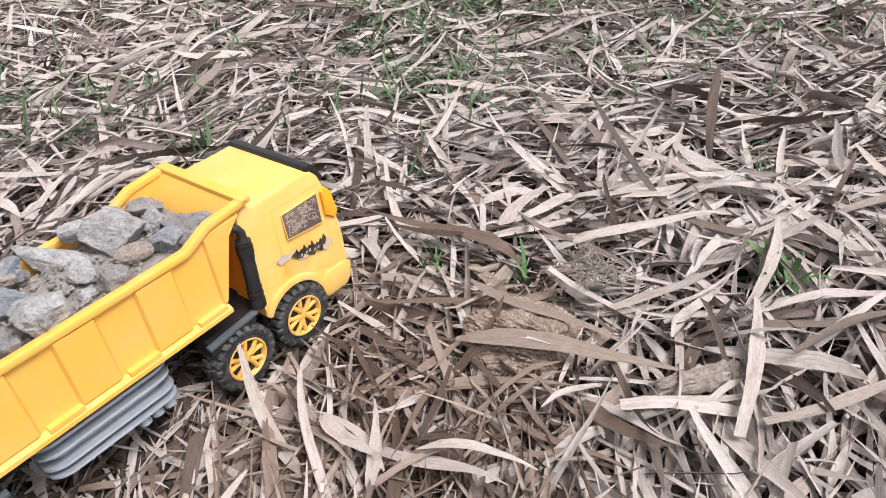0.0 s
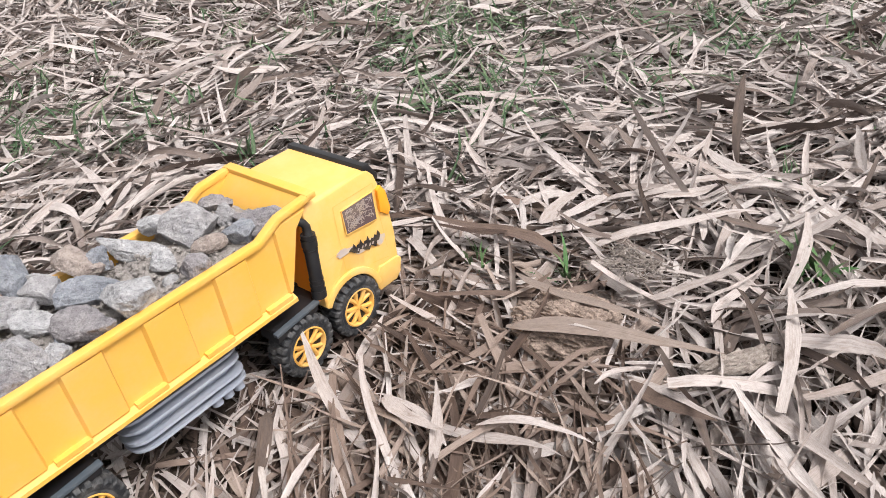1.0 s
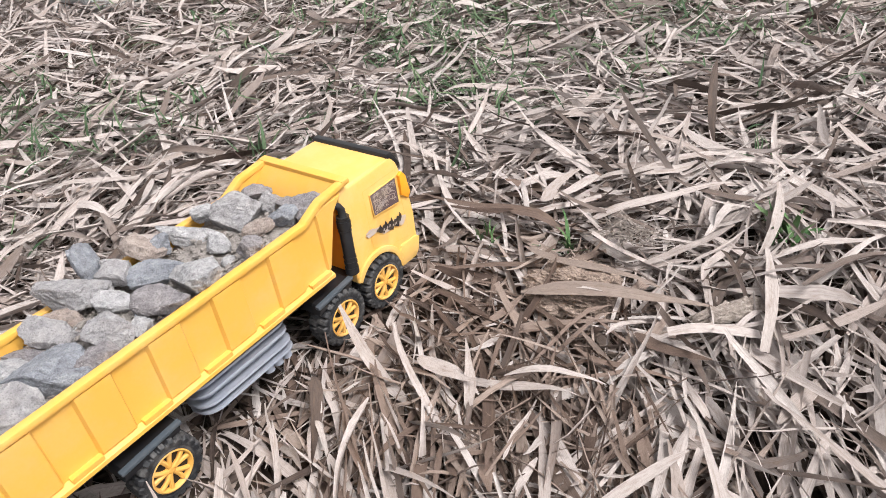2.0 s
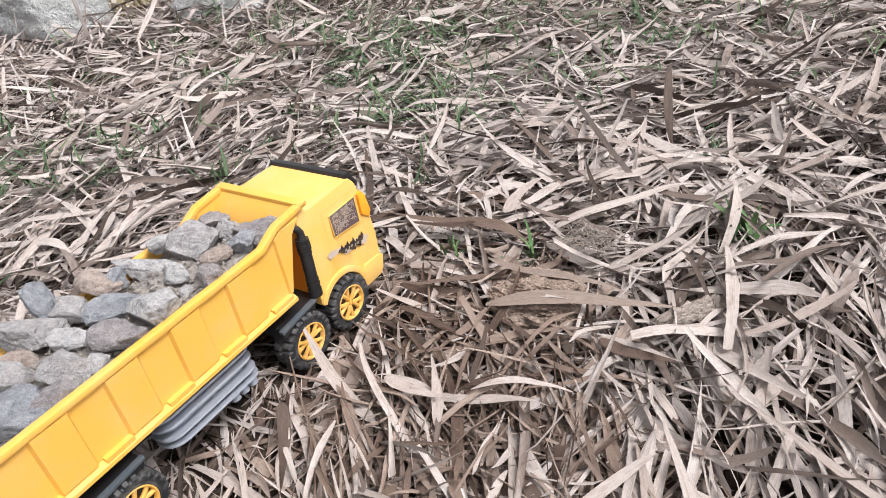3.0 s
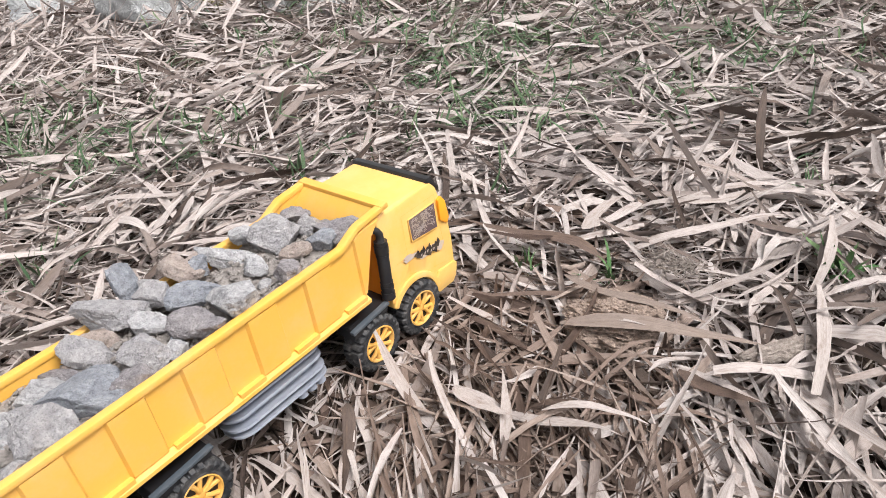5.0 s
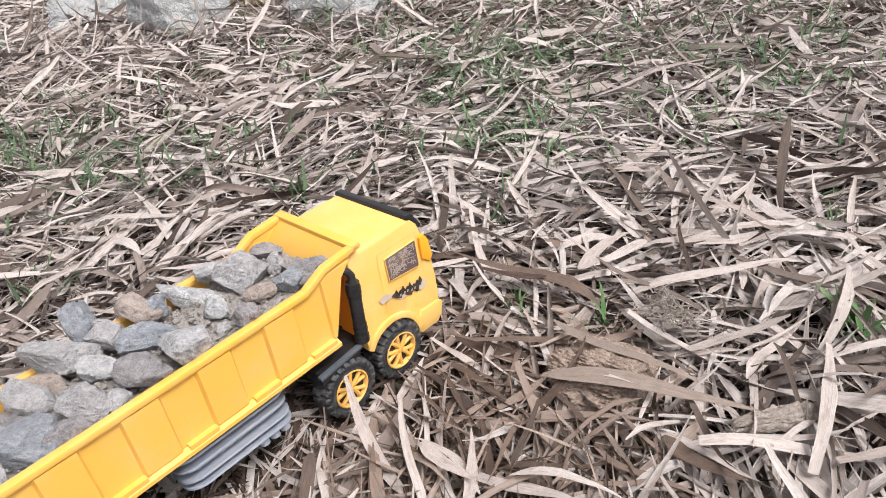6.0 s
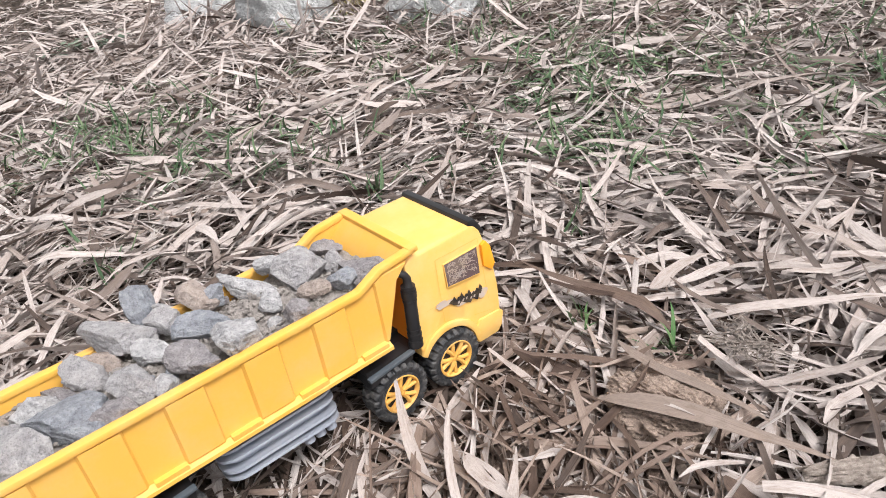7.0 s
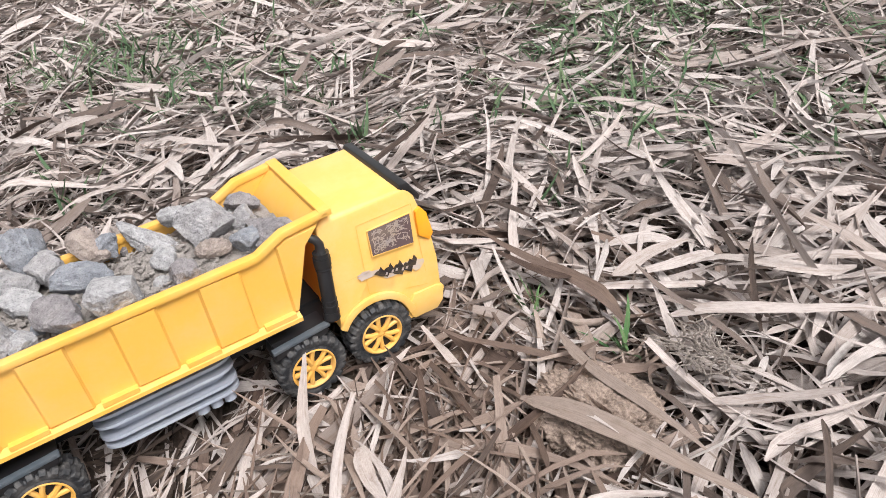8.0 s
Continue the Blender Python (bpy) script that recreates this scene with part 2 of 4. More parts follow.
# ---- lie of the land ----
HEAD, NOSE, LEAN = radians(52.96), radians(0.06), radians(-0.05)
AHEAD, LEFT = Vector((math.cos(HEAD), math.sin(HEAD), 0)), Vector((-math.sin(HEAD), math.cos(HEAD), 0))
TRUCK_AT = Vector((-0.1959, 0.5604, -0.0093))


def rut_distance(x, y):
    dx, dy = x - TRUCK_AT.x, y - TRUCK_AT.y
    f, s = dx * AHEAD.x + dy * AHEAD.y, np.abs(dx * LEFT.x + dy * LEFT.y)
    return np.hypot(np.maximum(0, s - 0.04), np.maximum(0, np.maximum(f - 0.17, -0.6 - f)))


def soil_height(x, y):
    """Soil under the litter; under the truck it follows the wheels, which have pressed it flat."""
    x, y = np.asarray(x, float), np.asarray(y, float)
    rut = np.exp(-(rut_distance(x, y) / 0.10) ** 2)
    ahead = (x - TRUCK_AT.x) * AHEAD.x + (y - TRUCK_AT.y) * AHEAD.y
    side = (x - TRUCK_AT.x) * LEFT.x + (y - TRUCK_AT.y) * LEFT.y
    pressed = TRUCK_AT.z - 0.008 + np.clip(ahead, -0.6, 0.3) * math.tan(NOSE) + np.clip(side, -0.2, 0.2) * math.tan(LEAN)
    loose = -0.030 + 0.006 * np.sin(7.1 * x + 1.3) * np.cos(6.3 * y) + 0.004 * np.sin(17 * x + 11 * y)
    return loose + rut * (pressed - loose)


def in_truck(x, y, margin=0.0):
    dx, dy = x - TRUCK_AT.x, y - TRUCK_AT.y
    f, s = dx * AHEAD.x + dy * AHEAD.y, np.abs(dx * LEFT.x + dy * LEFT.y)
    return (f > -0.46 - margin) & (f < 0.158 + margin) & (s < 0.071 + margin)


def spaced(lo, hi, fine_lo, fine_hi, step):
    near = np.arange(fine_lo, fine_hi + step / 2, step)
    before = fine_lo - np.geomspace(step, fine_lo - lo, 22)[::-1]
    after = fine_hi + np.geomspace(step, hi - fine_hi, 22)
    return np.concatenate([before, near, after])


gx, gy = spaced(-400, 400, -1.6, 1.8, 0.03), spaced(-400, 400, -0.4, 2.8, 0.03)
GX, GY = np.meshgrid(gx, gy)
gverts = np.stack([GX, GY, soil_height(GX, GY)], -1).reshape(-1, 3)
nx, ny = len(gx), len(gy)
idx = np.arange(nx * ny).reshape(ny, nx)
gfaces = np.stack([idx[:-1, :-1], idx[:-1, 1:], idx[1:, 1:], idx[1:, :-1]], -1).reshape(-1, 4)
ground_mesh = bpy.data.meshes.new("ground")
ground_mesh.from_pydata(gverts.tolist(), [], gfaces.tolist())
ground_mesh.materials.append(SOIL)
ground_mesh.polygons.foreach_set("use_smooth", [True] * len(ground_mesh.polygons))
ground = tagged(new("ground", ground_mesh), "dark brown soil under dry bamboo leaf litter", "ground", kind="structure")


# ---- leaf litter ----
def blade_cloud(rng, n, sections, length, width, cx, cy, lift, heading, pitch, roll, arch, side, twist, curl, blunt, follow=True):
    """Many blades at once: vertices, quads and (along, across) coordinates."""
    s = np.linspace(0, 1, sections)[None, :, None]
    c = np.array([-1.0, 0.0, 1.0])[None, None, :]
    col = lambda a: np.asarray(a)[:, None, None]
    prof = np.minimum(1.0, (s / 0.16 + 0.14)) ** 0.75 * np.clip((1.02 - s) / 0.60, 0, 1) ** 0.78
    torn = np.minimum(1.0, 0.6 + s) * np.minimum(1.0, 0.4 + (1 - s) * 1.3)
    prof = np.where(col(blunt) > 0.5, torn, prof)
    half = col(width) / 2 * prof * (1 + 0.07 * np.sin(9 * s + col(heading) * 7) + 0.05 * np.sin(23 * s + col(heading) * 19 + 2 * c))
    along = (s - 0.5) * col(length)
    th = c * col(curl) + 0 * s
    across = half * np.sin(np.clip(np.abs(th), 1e-4, 9)) / np.clip(np.abs(th), 1e-4, 9) * c
    fold = half * (1 - np.cos(th)) * np.sign(col(curl))
    tw = col(roll) + col(twist) * (s - 0.5)
    X = along + 0 * c
    wave = np.sin(2 * np.pi * s + col(heading) * 13) * np.sin(col(heading) * 29)
    Y = across * np.cos(tw) - fold * np.sin(tw) + (col(side) * (s - 0.5) ** 2 * 4 + 0.011 * wave) * col(length)
    Z = across * np.sin(tw) + fold * np.cos(tw) + col(arch) * (0.25 - (s - 0.5) ** 2) * col(length) * 2 + X * np.tan(col(pitch))
    droop = np.clip(np.abs(s - 0.5) - 0.28, 0, 1) ** 2 * np.sin(col(heading) * 17 + 2 * np.sign(s - 0.5))
    Z = Z + (0.014 * np.sin(7 * s + col(heading) * 5) + 1.5 * droop) * col(length) + 0.05 * half * c * np.sin(17 * s + col(heading) * 11)
    ch, sh = np.cos(col(heading)), np.sin(col(heading))
    WX = col(cx) + X * ch - Y * sh
    WY = col(cy) + X * sh + Y * ch
    base = soil_height(WX, WY) if follow else 0.0
    WZ = base + col(lift) + Z
    if follow:
        WZ = np.maximum(WZ, base + 0.0015)
    keep = np.ones(n, bool)
    if follow:
        hit = in_truck(WX, WY) & (WZ > base + 0.014)
        hit |= (((WX - 0.122) / 0.044) ** 2 + ((WY - 0.534) / 0.036) ** 2 < 1) & (WZ > 0.004)
        keep = ~hit.any(axis=(1, 2))
        WX, WY, WZ = WX[keep], WY[keep], WZ[keep]
        n = int(keep.sum())
    verts = np.stack([WX, WY, WZ], -1).reshape(-1, 3)
    k = np.arange(n * sections * 3).reshape(n, sections, 3)
    faces = np.stack([k[:, :-1, :-1], k[:, 1:, :-1], k[:, 1:, 1:], k[:, :-1, 1:]], -1).reshape(-1, 4)
    uv = np.stack([(s + 0 * c).repeat(n, 0) * 1.0, ((c + 1) / 2 + 0 * s).repeat(n, 0)], -1).reshape(-1, 2)
    return verts, faces, uv


def blade_mesh(name, verts, faces, uv, material):
    me = bpy.data.meshes.new(name)
    me.vertices.add(len(verts))
    me.vertices.foreach_set("co", verts.astype(np.float32).ravel())
    me.loops.add(faces.size)
    me.loops.foreach_set("vertex_index", faces.astype(np.int32).ravel())
    me.polygons.add(len(faces))
    me.polygons.foreach_set("loop_start", np.arange(0, faces.size, 4, dtype=np.int32))
    me.polygons.foreach_set("use_smooth", np.ones(len(faces), bool))
    layer = me.uv_layers.new(name="UVMap")
    layer.data.foreach_set("uv", uv[faces.ravel()].astype(np.float32).ravel())
    me.update(calc_edges=True)
    me.validate()
    me.materials.append(material)
    return me


def lying(rng, x, y):
    """Which way the leaves lie: swept one way in drifts, at random between them."""
    n = len(x)
    drift = 0.25 + 0.7 * np.sin(1.7 * x + 0.6) * np.cos(1.3 * y + 0.4) + 0.5 * np.sin(4.1 * x - 2.7 * y)
    swept = drift + rng.normal(0, 0.38, n)
    free = rng.uniform(0, 2 * np.pi, n)
    loose = rng.uniform(0, 1, n) < np.clip(0.88 - 0.12 * y, 0.62, 0.85)
    out = np.where(loose, free, swept)
    # beside the truck most of them fan out away from the viewer's side
    fan = rng.uniform(0, 1, n) < 0.68 * np.exp(-(np.maximum(0, y - 0.30) / 0.24) ** 2 - (np.maximum(0, -0.25 - x) / 0.15) ** 2)
    out = np.where(fan, 1.62 - 0.55 * x + rng.normal(0, 0.42, n), out)
    return out + np.pi * rng.integers(0, 2, n)


def scatter(name, seed, n, area, sections, size, lifts, material, label, tilt=0.10):
    rng = np.random.default_rng(seed)
    if len(area) == 4:
        x, y = rng.uniform(area[0], area[1], n), rng.uniform(area[2], area[3], n)
    else:
        # a ring round the clearing's middle, thinning outwards as the power falls
        r0, r1, power = area
        r = (r0 ** power + rng.uniform(0, 1, n) * (r1 ** power - r0 ** power)) ** (1 / power)
        a = rng.uniform(0, 2 * np.pi, n)
        x, y = 0.05 + r * np.cos(a), 0.75 + r * np.sin(a)
    if material is DRY:
        # the truck has churned the dry top layer away here
        bare = np.exp(-(((x - 0.02) / 0.14) ** 2 + ((y - 0.42) / 0.14) ** 2))
        keep = rng.uniform(0, 1, n) > 0.55 * bare
        x, y = x[keep], y[keep]
        n = len(x)
    dx, dy = x - TRUCK_AT.x, y - TRUCK_AT.y
    ahead, side = dx * AHEAD.x + dy * AHEAD.y, dx * LEFT.x + dy * LEFT.y
    trodden = (ahead > -0.07) & (ahead < 0.15) & (side < -0.05) & (side > -0.135)
    keep = ~trodden | (rng.uniform(0, 1, n) < (0.1 if lifts[1] > 0.05 else 0.35))
    x, y = x[keep], y[keep]
    n = len(x)
    length = np.clip(rng.lognormal(math.log(size[0]), 0.42, n), size[0] * 0.3, 0.20)
    width = np.clip(length * rng.normal(size[1], 0.03, n), 0.003, 0.015)
    near = np.exp(-(np.maximum(0, rut_distance(x, y)) / 0.09) ** 2)
    v, f, uv = blade_cloud(rng, n, sections, length, width, x, y, rng.uniform(*lifts, n) * (1 - 0.72 * near), lying(rng, x, y), rng.normal(0, tilt, n) * (1 - 0.75 * near),
                           rng.normal(0, 0.55, n), rng.normal(0.015, 0.055, n) * (1 - 0.5 * near), rng.normal(0, 0.034, n), rng.normal(0, 1.0, n),
                           np.clip(rng.normal(0.55, 0.62, n), -1.0, 1.45), (rng.uniform(0, 1, n) < 0.26).astype(float))
    ob = new(name, blade_mesh(name, v, f, uv, material))
    return tagged(ob, label, "leaf litter", kind="stuff")


LITTER = "dry tan and grey bamboo leaves lying thick on the ground"
GAP_SHADE = "lower leaves coloured dark for the shade in the litter's gaps"
BITS = "small broken bits of dry bamboo leaf"
# bottom layer, coloured dark to deepen the shaded gaps
scatter("old_leaf_litter", 3, 3000, (0.0, 1.0, 2.0), 6, (0.11, 0.09), (0.001, 0.012), GAP_LEAF, GAP_SHADE, 0.05)
# lower leaves take the brown colour to add shade beneath the dry ones
scatter("brown_leaf_litter", 19, 3200, (0.0, 1.0, 2.0), 9, (0.108, 0.078), (0.004, 0.022), BROWN_LEAF, "brown lower leaves, coloured darker for the shade under the dry litter", 0.14)
scatter("leaf_litter", 4, 5200, (0.0, 1.0, 2.0), 10, (0.108, 0.074), (0.018, 0.046), DRY, LITTER, 0.22)
scatter("leaf_litter", 14, 2300, (0.0, 1.0, 2.0), 11, (0.128, 0.072), (0.032, 0.060), DRY, LITTER, 0.24)
# same darker under-layer farther out, its colour standing in for shade
scatter("old_leaf_litter", 17, 9000, (0.95, 2.4, 2.0), 4, (0.11, 0.09), (0.001, 0.016), BROWN_LEAF, "brown lower leaves, coloured darker for the shade under the dry litter", 0.05)
scatter("leaf_litter", 5, 35000, (0.95, 2.4, 2.0), 7, (0.090, 0.070), (0.008, 0.054), DRY, LITTER, 0.30)
scatter("leaf_litter", 18, 16000, (2.25, 4.0, 0.5), 4, (0.10, 0.078), (0.004, 0.048), DRY, LITTER, 0.24)
scatter("leaf_litter", 6, 32000, (2.3, 7.0, -1.0), 4, (0.115, 0.085), (0.002, 0.044), DRY, LITTER, 0.16)
scatter("leaf_crumbs", 9, 7000, (0.0, 1.0, 2.0), 4, (0.045, 0.065), (0.006, 0.040), DRY, BITS, 0.30)
scatter("leaf_crumbs", 10, 14000, (0.95, 2.2, 2.0), 4, (0.05, 0.065), (0.010, 0.056), DRY, BITS, 0.40)
scatter("leaf_shreds", 11, 4200, (0.0, 1.0, 2.0), 8, (0.095, 0.030), (0.016, 0.052), DRY, "thin shreds of dry bamboo leaf", 0.2)
# churned browner leaves beside and ahead of the truck
scatter("brown_leaf_litter", 12, 360, (-0.16, 0.17, 0.26, 0.60), 8, (0.105, 0.085), (0.012, 0.040), BROWN_LEAF, "brown churned bamboo leaves beside the truck", 0.15)
scatter("brown_leaf_litter", 13, 950, (-0.14, 0.16, 0.26, 0.60), 8, (0.080, 0.036), (0.014, 0.052), BROWN_LEAF, "brown churned bamboo leaves beside the truck", 0.22)
scatter("brown_leaf_litter", 15, 150, (-0.12, 0.12, 0.56, 0.80), 8, (0.110, 0.085), (0.012, 0.040), BROWN_LEAF, "brown churned bamboo leaves beside the truck", 0.2)


# ---- toy dump truck ----
truck = new("toy_dump_truck")
truck.matrix_world = Matrix.Translation(TRUCK_AT) @ Matrix.Rotation(HEAD, 4, "Z") @ Matrix.Rotation(-NOSE, 4, "Y") @ Matrix.Rotation(LEAN, 4, "X")
tagged(truck, "yellow plastic toy dump truck loaded with stones, standing in leaf litter", "toy truck")

# bin
SIDE = [(-0.40, 0.09), (-0.0035, 0.09), (0.0205, 0.1597), (0.0425, 0.1800), (0.003, 0.1765), (-0.0235, 0.1640), (-0.40, 0.1640)]
bm = bmesh.new()
for s in (-1, 1):
    prism(bm, SIDE, s * 0.060, s * 0.0565)
box(bm, -0.40, -0.0070, -0.0565, 0.0565, 0.09, 0.094)
prism(bm, [(-0.0070, 0.09), (-0.0035, 0.09), (0.0207, 0.1595), (0.0430, 0.1800), (0.0390, 0.1800), (0.0168, 0.1605)], -0.0565, 0.0565)
prism(bm, [(-0.403, 0.09), (-0.40, 0.09), (-0.40, 0.164), (-0.403, 0.164)], -0.060, 0.060)
bin_body = part("bin", bm, YELLOW, truck, "yellow plastic dump bin with raised side panels", True)
for s in (-1, 1):
    # rim along the top of the side, and the ledge along its foot
    bm = bmesh.new()
    lip = [(-0.403, 0.1612), (-0.0228, 0.1612), (0.0036, 0.1735), (0.0455, 0.1778), (0.0475, 0.1838), (0.0022, 0.1800), (-0.0240, 0.1677), (-0.403, 0.1677)]
    prism(bm, lip, s * 0.0550, s * 0.0645)
    soften(bm, 0.0016)
    part("rim_lip", bm, YELLOW, bin_body, "", True)
    bm = bmesh.new()
    v = box(bm, -0.403, -0.0015, min(s * 0.0602, s * 0.0665), max(s * 0.0602, s * 0.0665), 0.088, 0.0955)
    for w in bm.verts:
        if abs(w.co.y) > 0.064 and w.co.z > 0.092:
            w.co.z -= 0.0035
    soften(bm, 0.0009)
    part("foot_ledge", bm, YELLOW, bin_body, "", True)
    # raised panels pressed out of the side
    for k in range(6):
        a, b = -0.0758 - 0.0704 * k, -0.0406 - 0.0704 * k
        if a < -0.40:
            continue
        bm = bmesh.new()
        z1 = za = 0.1606
        outer = [(a + 0.0012, 0.0965), (b - 0.0012, 0.0965), (b - 0.0012, z1 - 0.001), (a + 0.0012, za)]
        inner = [(a - 0.001, 0.0945), (b + 0.001, 0.0945), (b + 0.001, z1), (a - 0.001, za)]
        p = [bm.verts.new((x, s * 0.0635, z)) for x, z in outer]
        q = [bm.verts.new((x, s * 0.0601, z)) for x, z in inner]
        bm.faces.new(p)
        bm.faces.new(q[::-1])
        for i in range(4):
            bm.faces.new((p[i], q[i], q[(i + 1) % 4], p[(i + 1) % 4]))
        bmesh.ops.recalc_face_normals(bm, faces=bm.faces)
        part("side_panel", bm, YELLOW, bin_body)
    # panel beside the slanting front
    bm = bmesh.new()
    p = [bm.verts.new((x, s * 0.0628, z)) for x, z in ((-0.0046, 0.0985), (-0.0015, 0.0985), (0.0190, 0.1580), (0.0320, 0.1710), (0.0040, 0.1705), (-0.0046, 0.1665))]
    q = [bm.verts.new((x, s * 0.0601, z)) for x, z in ((-0.0064, 0.0955), (-0.0012, 0.0955), (0.0203, 0.1585), (0.0350, 0.1725), (0.0050, 0.1722), (-0.0064, 0.1675))]
    bm.faces.new(p)
    bm.faces.new(q[::-1])
    for i in range(6):
        bm.faces.new((p[i], q[i], q[(i + 1) % 6], p[(i + 1) % 6]))
    bmesh.ops.recalc_face_normals(bm, faces=bm.faces)
    part("side_panel", bm, YELLOW, bin_body)
bm = bmesh.new()
prism(bm, [(0.0380, 0.1775), (0.0490, 0.1780), (0.0490, 0.1843), (0.0380, 0.1840)], -0.0645, 0.0645)
soften(bm, 0.0014)
part("front_lip", bm, YELLOW, bin_body, "", True)
# small blocks along the foot ledge
for k in range(6):
    bm = bmesh.new()
    a = -0.0352 - 0.0704 * k
    v = box(bm, a, a + 0.0295, -0.0660, -0.0600, 0.0935, 0.0978)
    for w in bm.verts:
        if w.co.z > 0.1 and w.co.y < -0.063:
            w.co.z, w.co.y = 0.0950, -0.0650
    soften(bm, 0.0007, 1)
    part("gusset", bm, YELLOW, bin_body)

# cab: a side outline with its wheel arch, thick through, edges rounded
def arch(cx, cz, r, a0, a1, k):
    return [(cx + r * math.cos(radians(a0 + (a1 - a0) * i / k)), cz + r * math.sin(radians(a0 + (a1 - a0) * i / k))) for i in range(k + 1)]


bm = bmesh.new()
cab_outline = [(0.0325, 0.053), (0.0352, 0.0500)] + arch(0.067, 0.0336, 0.0355, 152, -8, 12) + \
              [(0.107, 0.0280), (0.134, 0.0272), (0.1400, 0.033), (0.1430, 0.050), (0.1438, 0.085), (0.1412, 0.110), (0.1368, 0.134), (0.1305, 0.1595), (0.1225, 0.1705), (0.040, 0.1718), (0.0330, 0.1650)]
prism(bm, cab_outline, -0.062, 0.062)
for v in bm.verts:
    if v.co.z > 0.115:
        v.co.y *= 1 - 0.07 * (v.co.z - 0.115) / 0.06
roof = [e for e in bm.edges if min(e.verts[0].co.z, e.verts[1].co.z) > 0.16]
bmesh.ops.bevel(bm, geom=roof, offset=0.0075, segments=4, affect="EDGES", clamp_overlap=True, profile=0.5)
rest = [e for e in bm.edges if max(e.verts[0].co.z, e.verts[1].co.z) < 0.168 and max(e.verts[0].co.z, e.verts[1].co.z) > 0.06 and abs(e.verts[0].co.y - e.verts[1].co.y) < 0.01
        and len(e.link_faces) == 2 and e.calc_face_angle(0) > 0.6]
bmesh.ops.bevel(bm, geom=rest, offset=0.004, segments=3, affect="EDGES", clamp_overlap=True, profile=0.5)
cab = part("cab", bm, ROOF_YELLOW, truck, "yellow plastic cab with rounded roof", True)
for s in (-1, 1):
    # wheel arch moulding
    bm = bmesh.new()
    ring = arch(0.067, 0.0336, 0.0360, 150, 4, 14)
    ring2 = arch(0.067, 0.0336, 0.0435, 148, 8, 14)
    prism(bm, ring + ring2[::-1], s * 0.0615, s * 0.0655)
    soften(bm, 0.0011, 2, 40)
    part("arch_moulding", bm, ROOF_YELLOW, cab, "", True)
    # door seams, side window, printed mark
    bm = bmesh.new()
    for (xa, za), (xb, zb) in (((0.0665, 0.080), (0.0690, 0.1535)), ((0.0665, 0.080), (0.0760, 0.0770)), ((0.0690, 0.1535), (0.1260, 0.1525)), ((0.1290, 0.0720), (0.1262, 0.1525)), ((0.047, 0.104), (0.0668, 0.1045)),
                               ((0.1050, 0.0660), (0.1290, 0.0600)), ((0.1100, 0.0540), (0.1380, 0.0500))):
        d = Vector((xb - xa, 0, zb - za)).normalized()
        w = Vector((-d.z, 0, d.x)) * 0.00024
        ya = s * (0.0622 if max(za, zb) < 0.13 else 0.0608)
        yb = s * (0.0622 if zb < 0.13 else 0.0592)
        yc = s * (0.0622 if za < 0.13 else 0.0592)
        ends = [(xa, yc, za, -1), (xa, yc, za, 1), (xb, yb, zb, 1), (xb, yb, zb, -1)]
        bm.faces.new([bm.verts.new((x + w.x * k, y, z + w.z * k)) for x, y, z, k in ends])
    part("door_seam", bm, YELLOW, cab)
    bm = bmesh.new()
    shell = [(0.0776, 0.1446), (0.1237, 0.1446), (0.1220, 0.1122), (0.0771, 0.1172)]
    hole = [(0.0785, 0.1438), (0.1228, 0.1438), (0.1212, 0.1131), (0.0780, 0.1180)]
    y = lambda z: 0.062 * (1 - 0.07 * max(0, z - 0.115) / 0.06)
    va = [bm.verts.new((x, s * (y(z) + 0.0005), z)) for x, z in shell]
    vb = [bm.verts.new((x, s * (y(z) + 0.0005), z)) for x, z in hole]
    vc = [bm.verts.new((x, s * (y(z) - 0.0002), z)) for x, z in hole]
    vd = [bm.verts.new((x, s * (y(z) - 0.001), z)) for x, z in shell]
    for i in range(4):
        j = (i + 1) % 4
        bm.faces.new((va[i], va[j], vb[j], vb[i]))
        bm.faces.new((vb[i], vb[j], vc[j], vc[i]))
        bm.faces.new((va[i], vd[i], vd[j], va[j]))
    bmesh.ops.recalc_face_normals(bm, faces=bm.faces)
    wframe = part("window_frame", bm, ROOF_YELLOW, cab)
    bm = bmesh.new()
    va = [bm.verts.new((x, s * (y(z) + 0.0003), z)) for x, z in hole]
    vb = [bm.verts.new((x, s * (y(z) - 0.0008), z)) for x, z in hole]
    bm.faces.new(va)
    bm.faces.new(vb[::-1])
    for i in range(4):
        bm.faces.new((va[i], va[(i + 1) % 4], vb[(i + 1) % 4], vb[i]))
    bmesh.ops.recalc_face_normals(bm, faces=bm.faces)
    part("side_window", bm, GLASS_FILM, cab, "dark printed side window with pale scribbles")
    # pale scribbles printed on the window
    rng = random.Random(21 + s)
    bm = bmesh.new()
    for _ in range(120):
        px, pz = rng.uniform(0.081, 0.119), rng.uniform(0.119, 0.142)
        a = rng.uniform(0, math.pi)
        for _ in range(5):
            qx, qz = px + 0.0013 * math.cos(a), pz + 0.0011 * math.sin(a)
            if 0.0800 < qx < 0.1200 and 0.1185 < qz < 0.1425:
                w = (-0.00042 * math.sin(a), 0.00042 * math.cos(a))
                bm.faces.new([bm.verts.new((u, s * (y(v) + 0.00085), v)) for u, v in ((px - w[0], pz - w[1]), (px + w[0], pz + w[1]), (qx + w[0], qz + w[1]), (qx - w[0], qz - w[1]))])
            px, pz, a = qx, qz, a + rng.uniform(-1.2, 1.2)
    part("window_print", bm, PRINT_WHITE, cab)
    # worn sticker on the door: ragged grey ground, black flames, unreadable pale bars
    bm = bmesh.new()
